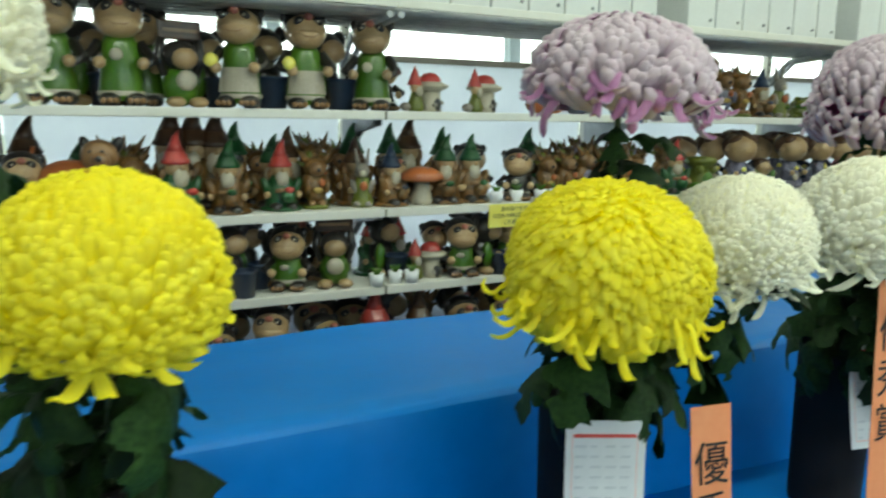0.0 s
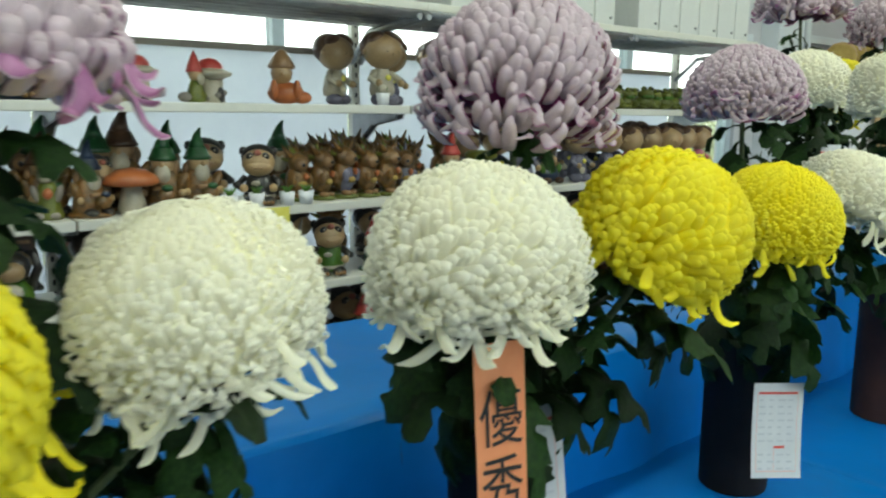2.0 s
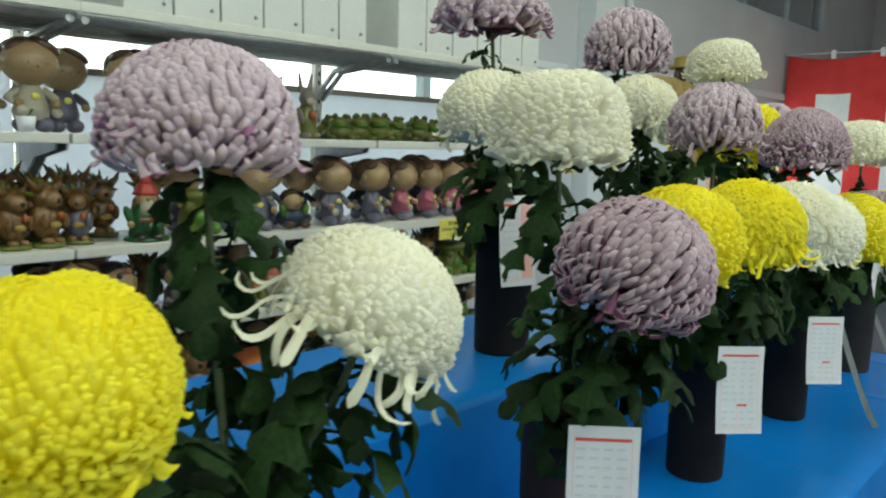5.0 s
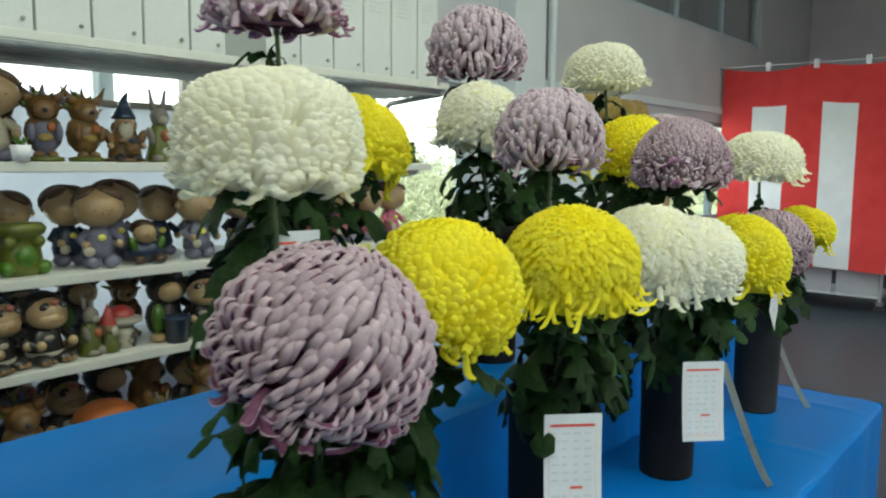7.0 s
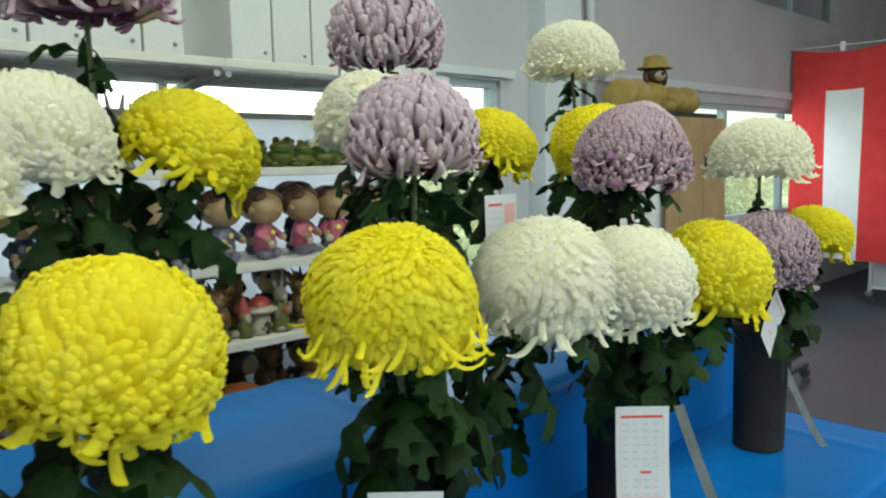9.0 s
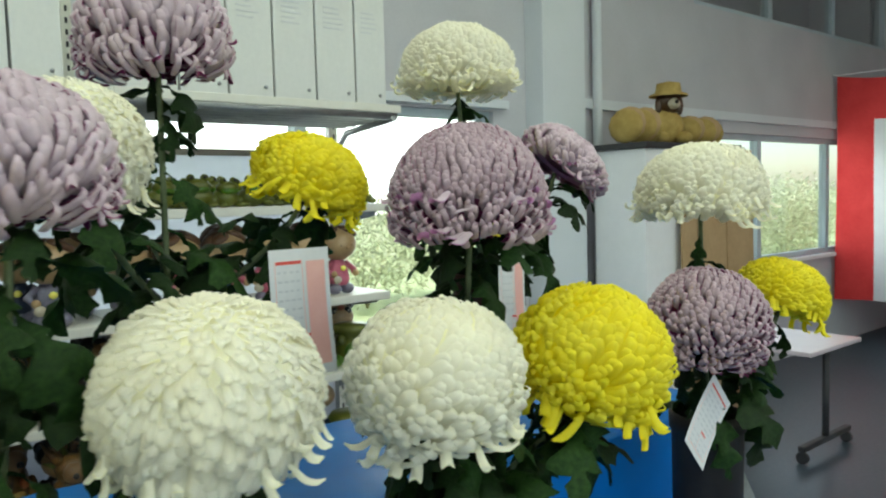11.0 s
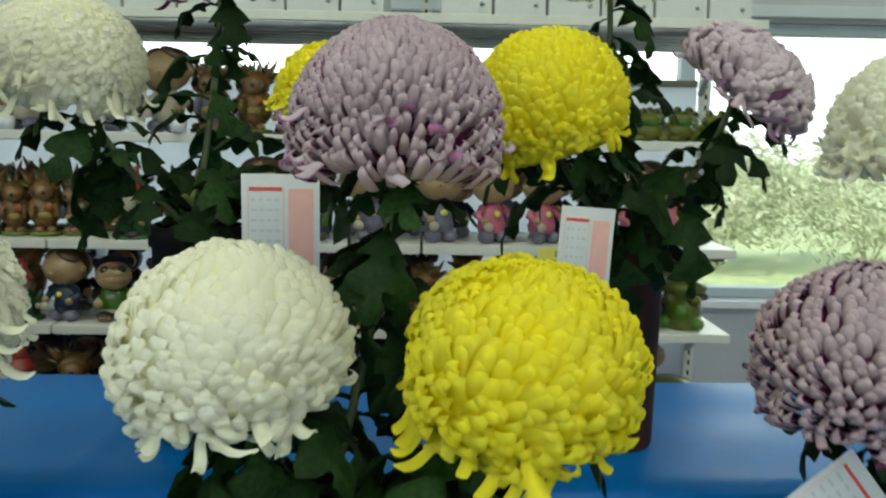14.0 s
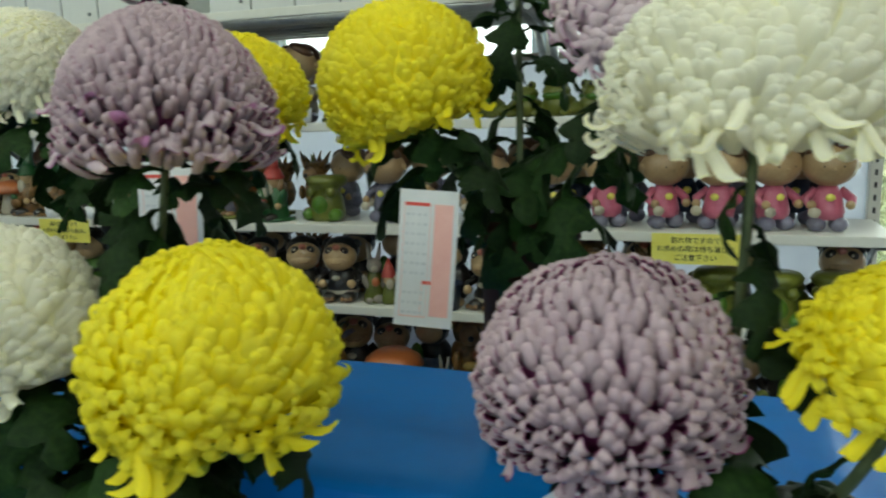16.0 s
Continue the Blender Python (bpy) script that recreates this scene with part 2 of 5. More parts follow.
def ball(bm, x, y, z, rx, ry=None, rz=None, slot=0, tilt=0.0, seg=10):
    ry, rz = ry or rx, rz or rx
    m = Matrix.Translation((x, y, z)) @ Matrix.Rotation(tilt, 4, "Y") @ Matrix.Diagonal((rx, ry, rz, 1))
    r = bmesh.ops.create_uvsphere(bm, u_segments=seg, v_segments=max(5, seg * 2 // 3), radius=1, matrix=m)
    for f in {f for v in r["verts"] for f in v.link_faces}:
        f.material_index, f.smooth = slot, True


def tube(bm, pts, radius, n=6, slot=0, taper=1.0):
    """A round bar along points."""
    pts = [Vector(p) for p in pts]
    rings = []
    for i, p in enumerate(pts):
        d = (pts[min(i + 1, len(pts) - 1)] - pts[max(i - 1, 0)]).normalized()
        a = d.cross(Vector((0.31, 0.87, 0.13))).normalized()
        b = d.cross(a)
        r = radius * (1 + (taper - 1) * i / (len(pts) - 1))
        rings.append([bm.verts.new(p + r * (math.cos(2 * math.pi * k / n) * a + math.sin(2 * math.pi * k / n) * b)) for k in range(n)])
    for u, v in zip(rings, rings[1:]):
        for k in range(n):
            f = bm.faces.new((u[k], u[(k + 1) % n], v[(k + 1) % n], v[k]))
            f.material_index, f.smooth = slot, True
    bm.faces.new(rings[0][::-1]).material_index = slot
    bm.faces.new(rings[-1]).material_index = slot


def lettering(name, text, size, material, parent, m, spacing=1.0):
    """Letters in the built-in font, as a mesh part."""
    cu = bpy.data.curves.new(name, "FONT")
    cu.body, cu.size, cu.align_x, cu.align_y, cu.extrude, cu.space_line = text, size, "CENTER", "CENTER", 0.0002, spacing
    tmp = new("letters", cu)
    me = bpy.data.meshes.new_from_object(tmp.evaluated_get(bpy.context.evaluated_depsgraph_get()))
    bpy.data.objects.remove(tmp)
    bpy.data.curves.remove(cu)
    me.materials.clear()
    me.materials.append(material)
    ob = new(name, me)
    ob.parent, ob.matrix_local = parent, m
    return ob


def thing(name, x, y, z, label, category, group="", turn=0.0):
    """An empty at a thing's base, to which its parts belong."""
    ob = new(name)
    ob.empty_display_size = 0.05
    ob.matrix_world = pose(x, y, z, 0, 0, turn)
    return tagged(ob, label, category, group)


def setting(ob, label, category):
    return tagged(ob, label, category, kind="structure")


# ---- the room ----
END_X, WEST_X = 13.0, -3.0
setting(boxed("floor", (WEST_X, SOUTH_Y, -0.1, END_X, WALL_Y, 0), FLOORM), "smooth grey painted concrete floor, slightly shiny", "floor")
setting(boxed("ceiling", (WEST_X, SOUTH_Y, CEIL, END_X, WALL_Y, CEIL + 0.1), CEILM), "plain white painted ceiling", "ceiling")
setting(boxed("wall_end", (END_X, SOUTH_Y, -0.1, END_X + 0.15, WALL_Y + 0.15, CEIL + 0.1), WALLM), "plain grey painted end wall", "wall")
setting(boxed("wall_west", (WEST_X - 0.15, SOUTH_Y, -0.1, WEST_X, WALL_Y + 0.15, CEIL + 0.1), WALLM), "plain grey painted wall", "wall")


def wall_with_openings(name, y0, y1, x0, x1, top, openings, material, label):
    """A wall along x, cut right through by openings (xa, xb, za, zb)."""
    bm = bmesh.new()
    xs = sorted({x0, x1, *[o[0] for o in openings], *[o[1] for o in openings]})
    for a, b in zip(xs, xs[1:]):
        cuts = sorted((o[2], o[3]) for o in openings if o[0] <= a + 1e-6 and o[1] >= b - 1e-6)
        z = -0.1
        for za, zb in cuts:
            box(bm, a, y0, z, b, y1, za)
            z = zb
        box(bm, a, y0, z, b, y1, top)
    bmesh.ops.remove_doubles(bm, verts=bm.verts, dist=1e-5)
    return setting(part(name, bm, material), label, "wall")


WIN_A = (-1.5, 5.62, 0.78, 1.905)
WIN_B = (7.35, 12.2, 0.85, 1.87)
HIGH = (7.6, 11.0, 2.77, 3.7)
# No window is known on this side; opened to let in front light.
ASSUMED_SOUTH_WIN = (-1.5, 7.5, 0.95, 2.85)
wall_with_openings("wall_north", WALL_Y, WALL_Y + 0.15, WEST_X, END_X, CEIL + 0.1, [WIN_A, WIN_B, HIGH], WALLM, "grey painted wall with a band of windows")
wall_with_openings("wall_south", SOUTH_Y - 0.15, SOUTH_Y, WEST_X, END_X, CEIL + 0.1, [ASSUMED_SOUTH_WIN], WALLM, "unseen plain grey painted wall with an assumed wide window")


def window_band(name, o, y, panes, label, sill=True):
    """A row of fixed panes in metal frames, set into an opening."""
    xa, xb, za, zb = o
    w = setting(new(name), label, "window")
    w.matrix_world = pose(xa, y, za)
    W, H = xb - xa, zb - za
    bm = bmesh.new()
    box(bm, 0, 0.03, 0, W, 0.09, 0.04, 0.004)
    box(bm, 0, 0.03, H - 0.045, W, 0.09, H, 0.004)
    part("window_frame", bm, FRAMEM, w)
    for i in range(panes + 1):
        x = W * i / panes
        c = min(max(x, 0.03), W - 0.03)
        bm = bmesh.new()
        box(bm, c - 0.03, 0.025, 0.04, c + 0.03, 0.095, H - 0.045, 0.004)
        part("mullion", bm, FRAMEM, w)
    for i in range(panes):
        bm = bmesh.new()
        box(bm, W * i / panes + 0.03, 0.055, 0.04, W * (i + 1) / panes - 0.03, 0.061, H - 0.045)
        p = part("pane", bm, glass, w)
        p.visible_shadow = False
    if sill:
        bm = bmesh.new()
        box(bm, -0.02, -0.05, -0.035, W + 0.02, 0.10, -0.001, 0.006)
        part("window_sill", bm, BOARD, w)
    return w


window_band("window_1", WIN_A, WALL_Y, 6, "long band of clear windows in pale blue-grey frames")
window_band("window_2", WIN_B, WALL_Y, 4, "clear windows in pale blue-grey frames beside the curtain")
window_band("window_3", HIGH, WALL_Y, 3, "high window near the ceiling with dull frames", False)
# Assumed window, never in view, fitted round the added south lamp.
window_band("assumed_window_south", ASSUMED_SOUTH_WIN, SOUTH_Y - 0.15, 8, "assumed wide clear window in the unseen south wall")

bm = bmesh.new()
for q in ((7.5, WALL_Y + 0.75, 2.7, 11.0, WALL_Y + 0.80, 3.9), (7.5, WALL_Y + 0.15, 2.7, 7.55, WALL_Y + 0.75, 3.9), (10.95, WALL_Y + 0.15, 2.7, 11.0, WALL_Y + 0.75, 3.9), (7.55, WALL_Y + 0.15, 2.7, 10.95, WALL_Y + 0.75, 2.75), (7.5, WALL_Y + 0.15, 3.9, 11.0, WALL_Y + 0.8, 3.95)):
    box(bm, *q)
setting(part("wall_recess", bm, WALLM), "grey loft space behind the high opening", "wall")

bm = bmesh.new()
box(bm, 5.88, WALL_Y - 0.14, 0, 6.24, WALL_Y, CEIL, 0.006)
setting(part("pillar", bm, WALLB), "pale painted pillar standing out from the wall", "pillar")
setting(boxed("trim", (-1.5, WALL_Y - 0.05, 1.92, 5.70, WALL_Y - 0.002, 1.965), WALLB), "pale ledge above the long window", "trim")
setting(boxed("trim", (6.14, WALL_Y - 0.04, 1.96, END_X, WALL_Y - 0.002, 2.02), WALLB), "pale ledge along the wall above the windows", "trim")
bm = bmesh.new()
tube(bm, [(6.46, WALL_Y - 0.05, 0), (6.46, WALL_Y - 0.05, CEIL)], 0.03, 10)
setting(part("pipe", bm, WALLB), "pale painted pipe running up the wall", "pipe")

def light_fixture(x, y):
    """A ceiling batten with two bare tubes."""
    t = thing("ceiling_light", x, y, CEIL, "white ceiling batten with two fluorescent tubes", "ceiling light", "ceiling lights")
    bm = bmesh.new()
    box(bm, -0.62, -0.10, -0.05, 0.62, 0.10, 0, 0.006)
    part("housing", bm, BOARD, t)
    for s in (-1, 1):
        bm = bmesh.new()
        tube(bm, [(-0.6, s * 0.05, -0.075), (0.6, s * 0.05, -0.075)], 0.014, 8)
        part("tube", bm, BOARD, t)


# Battens to go with the inferred tube lamps; none is in view.
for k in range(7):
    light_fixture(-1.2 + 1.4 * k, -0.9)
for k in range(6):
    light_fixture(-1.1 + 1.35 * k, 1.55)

# ---- outdoors ----
bm = bmesh.new()
bmesh.ops.create_grid(bm, x_segments=40, y_segments=40, size=400)
g = part("ground", bm, GRASS)
g.location = (0, 0, -0.35)
setting(g, "rough green ground outside the building", "ground")


def bush(x, y, r, h, seed):
    """A shrub: a few stems and a cloud of small leaves."""
    rng = np.random.default_rng(seed)
    t = thing("shrub", x, y, -0.35, "leafy green shrub growing outside the window", "shrub", "shrubs outside")
    bm = bmesh.new()
    for k in range(5):
        a = rng.uniform(0, 6.28)
        tube(bm, [(0, 0, 0), (0.2 * r * math.cos(a), 0.2 * r * math.sin(a), h * 0.4), (0.6 * r * math.cos(a), 0.6 * r * math.sin(a), h * 0.85)], 0.014, 5, taper=0.3)
    part("trunk", bm, PALESTEM, t)
    n = 4200
    d = rng.normal(size=(n, 3))
    d /= np.linalg.norm(d, axis=1)[:, None]
    rad = rng.uniform(0.45, 1.0, n) * (1 + 0.25 * np.sin(d[:, 0] * 7 + seed) * np.cos(d[:, 2] * 6))
    c = np.stack([d[:, 0] * r * rad, d[:, 1] * r * rad, h * 0.55 + d[:, 2] * h * 0.48 * rad], 1)
    u = rng.normal(size=(n, 3))
    u /= np.linalg.norm(u, axis=1)[:, None]
    v = np.cross(u, rng.normal(size=(n, 3)))
    v /= np.linalg.norm(v, axis=1)[:, None]
    s = rng.uniform(0.022, 0.05, n)[:, None]
    q = np.stack([c - u * s * 2.2, c + v * s * 0.5, c + u * s * 2.2, c - v * s * 0.5], 1).reshape(-1, 3)
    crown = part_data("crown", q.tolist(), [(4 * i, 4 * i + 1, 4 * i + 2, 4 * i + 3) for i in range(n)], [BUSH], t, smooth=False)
    crown["kind"] = "stuff"


for i in range(14):
    bush(1.5 + 2.0 * i, 10.2 + 0.9 * math.sin(i * 2.3), 1.45 + 0.2 * math.sin(i * 1.7), 2.0 + 0.35 * math.sin(i * 3.1), i)
glowing = bpy.data.materials.new("bright_sky")
glowing.use_nodes = True
gb = glowing.node_tree.nodes["Principled BSDF"]
gb.inputs["Base Color"].default_value = (0.8, 0.85, 0.9, 1)
gb.inputs["Emission Color"].default_value = (0.93, 0.97, 1.0, 1)
gb.inputs["Emission Strength"].default_value = 1.1
bm = bmesh.new()
box(bm, -80, 70, -5, 120, 70.5, 60)
setting(part("backdrop", bm, glowing), "bright overcast sky in the distance", "backdrop")

# ---- the stage under the flowers ----
T_X0, T_X1, LOW_Z, BACK_Z = -1.9, 4.16, 0.76, 1.0
Y_FRONT, Y_STEP, Y_BACK = 0.50, 0.92, 1.34


def draped(name, x0, x1, y0, y1, z_top, z_bot, seed, label):
    """A sheet over a table: top with soft waves, rounded edge, falls with shallow folds."""
    nx = 460
    prof = []
    for k in range(9):
        prof.append((0.0, z_bot + (z_top - 0.02 - z_bot) * k / 8, 1.0 - k / 10))
    for a in (20, 45, 70):
        prof.append((0.018 * (1 - math.cos(radians(a))), z_top - 0.018 * (1 - math.sin(radians(a))), 0.15))
    for k in range(1, 13):
        prof.append((0.018 + (y1 - y0 - 0.018) * k / 12, z_top, 0.0))
    verts = []
    for i in range(nx + 1):
        x = x0 + (x1 - x0) * i / nx
        for dy, z, fall in prof:
            w = fall * (0.010 * math.sin(x * 9 + 1.3 * math.sin(x * 2.1)) + 0.006 * math.sin(x * 23 + seed))
            crease = sum(0.0035 * math.exp(-(((x + 0.04 * dy * math.sin(c)) - c) / 0.014) ** 2) for c in (-1.2, -0.2, 0.86, 1.9, 2.96, 3.62, 4.02))
            dz = crease + 0.004 * noise.noise((x * 3.0, dy * 7.0, seed)) + 0.0018 * math.sin(x * 11 + dy * 5) if z >= z_top - 1e-6 else 0
            verts.append((x, y0 + dy - abs(w) - fall * 0.004, z + dz))
    m = len(prof)
    skirt = [(i * m + k, (i + 1) * m + k, (i + 1) * m + k + 1, i * m + k + 1) for i in range(nx) for k in range(9)]
    top = [(i * m + k, (i + 1) * m + k, (i + 1) * m + k + 1, i * m + k + 1) for i in range(nx) for k in range(9, m - 1)]
    pieces = [("cover_skirt", skirt), ("cover_top", top)]
    # falls at both ends
    for end, xx in ((0, x0), (1, x1)):
        base, faces = len(verts), []
        ny = 14
        for j in range(ny + 1):
            y = y0 + (y1 - y0) * j / ny
            for k in range(8):
                f = k / 7
                s = (0.006 + 0.016 * f * abs(math.sin(y * 17 + 2 * f))) * (1 if end else -1)
                verts.append((xx + s * (k > 0), y, z_top - (z_top - z_bot) * f))
        for j in range(ny):
            for k in range(7):
                q = (base + j * 8 + k, base + (j + 1) * 8 + k, base + (j + 1) * 8 + k + 1, base + j * 8 + k + 1)
                faces.append(q if end else q[::-1])
        pieces.append(("cover_end", faces))
    t = thing(name, 0, 0, 0, label, "table cover", "stage covers")
    for piece, faces in pieces:
        index = {v: n for n, v in enumerate(sorted({v for f in faces for v in f}))}
        part_data(piece, [verts[v] for v in index], [[index[v] for v in f] for f in faces], [BLUE], t)
    return t


def table_frame(name, x0, x1, y0, y1, z):
    t = thing(name, (x0 + x1) / 2, (y0 + y1) / 2, 0, "long folding table hidden under a blue vinyl sheet", "table", "stage tables")
    w, d = (x1 - x0) / 2, (y1 - y0) / 2
    bm = bmesh.new()
    box(bm, -w, -d, z - 0.04, w, d, z, 0.004)
    part("tabletop", bm, CARTON, t)
    for sx in (-1, 1):
        for sy in (-1, 1):
            bm = bmesh.new()
            tube(bm, [(sx * (w - 0.1), sy * (d - 0.06), 0), (sx * (w - 0.1), sy * (d - 0.06), z - 0.04)], 0.016, 8)
            part("leg", bm, STEEL, t)


for k in range(3):
    a, b = T_X0 + 0.03 + 2.02 * k, T_X0 + 0.03 + 2.02 * k + 1.99
    table_frame("table", a, b, Y_FRONT + 0.03, Y_STEP - 0.04, LOW_Z - 0.008)
    table_frame("table", a, b, Y_STEP + 0.03, Y_BACK - 0.02, BACK_Z - 0.008)
draped("table_cover", T_X0, T_X1, Y_FRONT, Y_STEP + 0.02, LOW_Z, 0.06, 3, "bright blue vinyl sheet over the lower step of the stage")
draped("table_cover", T_X0, T_X1, Y_STEP, Y_BACK, BACK_Z, LOW_Z - 0.01, 8, "bright blue vinyl sheet over the raised back step of the stage")
boxed("stage_cloth", (T_X0, Y_BACK, 0.05, T_X1, Y_BACK + 0.004, BACK_Z - 0.003), BLUE)
tagged(bpy.data.objects["stage_cloth"], "blue vinyl sheet hanging behind the stage", "table cover", "stage covers")

# ---- chrysanthemums ----
PETAL_ROWS = {
    # radius, step towards the tip, half width: from the hidden base to the rolled-in tip
    "scale": ((0.86, -1.05, 0.50), (0.93, -0.80, 0.86), (0.98, -0.40, 1.00), (1.015, 0.05, 1.00), (1.035, 0.42, 0.86), (1.03, 0.70, 0.58), (0.99, 0.86, 0.24), (0.95, 0.90, 0.05)),
    "round": ((0.88, -1.05, 0.70), (0.905, -0.70, 0.86), (0.945, -0.25, 0.96), (0.995, 0.18, 1.00), (1.04, 0.50, 0.98), (1.06, 0.74, 0.86), (1.052, 0.90, 0.66), (1.02, 0.99, 0.38), (0.97, 1.00, 0.12)),
    "long": ((0.84, -1.15, 0.55), (0.92, -0.88, 0.86), (0.975, -0.42, 1.00), (1.03, 0.12, 1.00), (1.055, 0.55, 0.88), (1.04, 0.84, 0.62), (0.99, 0.98, 0.28), (0.93, 1.00, 0.05)),
}
CROSS = np.array((-1.0, -0.72, 0.0, 0.72, 1.0))


def grid_faces(n, rows, cols, start=0, flip=False):
    i, r, c = np.meshgrid(np.arange(n), np.arange(rows - 1), np.arange(cols - 1), indexing="ij")
    a = start + (i * rows + r) * cols + c
    q = np.stack([a, a + 1, a + cols + 1, a + cols], -1).reshape(-1, 4)
    return q[:, ::-1] if flip else q


def bloom(R, style, n, seed, flat, reach, mats, parent, length=0.2, width=0.09, loose=1.0, lean=0.0, bell=0.0, gap=0.0, fall=0.0, boxy=0.0):
    """The dome of incurved petals of one flower head, centred on its own origin."""
    rng = np.random.default_rng(seed)
    prof = np.array(PETAL_ROWS[style])
    dark = mats[0] in (MAU, PNK)
    u = (np.arange(n) + 0.5) / n
    th = radians(reach) * u ** (0.57 + 0.16 * bell)
    low = np.clip((np.degrees(th) - 62) / 60, 0, 1)
    ph = np.arange(n) * 2.399963 + rng.normal(0, 0.07, n) * loose
    th = th + rng.normal(0, 0.035, n) * loose * (0.3 + low)
    grow = (0.45 + 0.55 * np.clip(th / radians(58), 0, 1)) * rng.uniform(0.80, 1.18, n)
    L = length * R * grow * (1 + (0.08 if style == "scale" else 0.35) * low * rng.uniform(0, 1, n))
    L = L * (1 + 0.4 * bell * np.clip(-2 * np.cos(th), 0, 1))
    W = width * R * grow * (1 - gap * low)
    # the petals lie in drifts that swirl round the crown
    drift = np.sin(2 * ph + 3.1 * th + seed) * np.cos(1.7 * th - ph + 0.6 * seed)
    twist = lean + loose * (0.38 * drift + rng.normal(0, 0.17, n))
    lift = 1 + rng.normal(0, 0.026 if dark else 0.020, n) * loose * (0.45 + 1.1 * low)
    lump = 1 + 0.035 * np.sin(3 * ph + seed) * np.sin(th) + 0.02 * np.cos(5 * ph + 2 * th)
    proud = np.where(prof[None, :, 0] > 1, (0.35 + (1.0 if dark else 0.62) * np.clip(th / radians(70), 0, 1.4))[:, None], 1.0)
    rho = (1 + (prof[None, :, 0] - 1) * proud) * (lift * lump)[:, None] * R
    sway = prof[None, :, 1] * L[:, None]
    half = prof[None, :, 2] * W[:, None]
    # incurved petals point up to the crown; those of a falling flower are combed down from it
    swing = twist + fall * math.pi
    ang = th[:, None] - sway * np.cos(swing)[:, None] / R
    phi = ph[:, None]
    rad = np.stack([np.sin(ang) * np.cos(phi), np.sin(ang) * np.sin(phi), np.cos(ang)], -1)
    az = np.stack([-np.sin(ph), np.cos(ph), 0 * ph], -1)[:, None, :] * np.ones_like(rad)
    side = (sway * np.sin(swing)[:, None])[..., None]
    mid = rad * rho[..., None] + az * side
    up = np.stack([-np.cos(ang) * np.cos(phi), -np.cos(ang) * np.sin(phi), np.sin(ang)], -1)
    across = az * np.cos(swing)[:, None, None] - up * np.sin(swing)[:, None, None]
    c = CROSS[None, None, :, None]
    tuck = (1.0 if dark else 0.74) * half[:, :, None, None] * (1 - np.sqrt(1 - 0.96 * c ** 2))
    v = mid[:, :, None, :] + across[:, :, None, :] * half[:, :, None, None] * c - rad[:, :, None, :] * tuck
    # a bell: the lower petals sit further down and flare
    sunk = np.clip(-np.cos(th), 0, 1)
    v[..., 2] -= (bell * sunk * R * 1.35)[:, None, None]
    v[..., :2] *= (1 + bell * (0.22 * sunk - 0.13 * np.clip(np.cos(th), 0, 1)))[:, None, None, None]
    v[..., :2] *= (1 + boxy * (v[..., 2] / R) ** 2)[..., None]
    inner = v - rad[:, :, None, :] * 0.012 * R
    rows, cols = len(prof), len(CROSS)
    core_r = 0.86 if dark else 0.94
    verts, faces = v.reshape(-1, 3), grid_faces(n, rows, cols)
    slots = np.zeros(len(faces), int)
    if dark:
        verts = np.concatenate([verts, inner.reshape(-1, 3)])
        faces = np.concatenate([faces, grid_faces(n, rows, cols, n * rows * cols, True)])
        slots = np.concatenate([slots, np.ones(len(slots), int)])
    # the packed heart of the flower
    k, j = 16, 12
    t2 = np.linspace(0, radians(150), j)[:, None]
    p2 = (np.arange(k) * 2 * math.pi / k)[None, :]
    core = np.stack([np.sin(t2) * np.cos(p2), np.sin(t2) * np.sin(p2), np.cos(t2) + 0 * p2], -1).reshape(-1, 3) * R * core_r
    core[:, 2] = np.maximum(core[:, 2], (-0.12 if reach < 112 else -0.36) * R) - bell * np.clip(-core[:, 2], 0, 0.36 * R)
    base = len(verts)
    cf = [(base + a * k + b, base + a * k + (b + 1) % k, base + (a + 1) * k + (b + 1) % k, base + (a + 1) * k + b) for a in range(j - 1) for b in range(k)]
    verts = np.concatenate([verts, core])
    faces = np.concatenate([faces, np.array(cf)])
    slots = np.concatenate([slots, np.ones(len(cf), int)])
    verts[:, 2] *= flat
    return part_data("flower_head", verts.tolist(), faces.tolist(), mats, parent, slots.tolist())


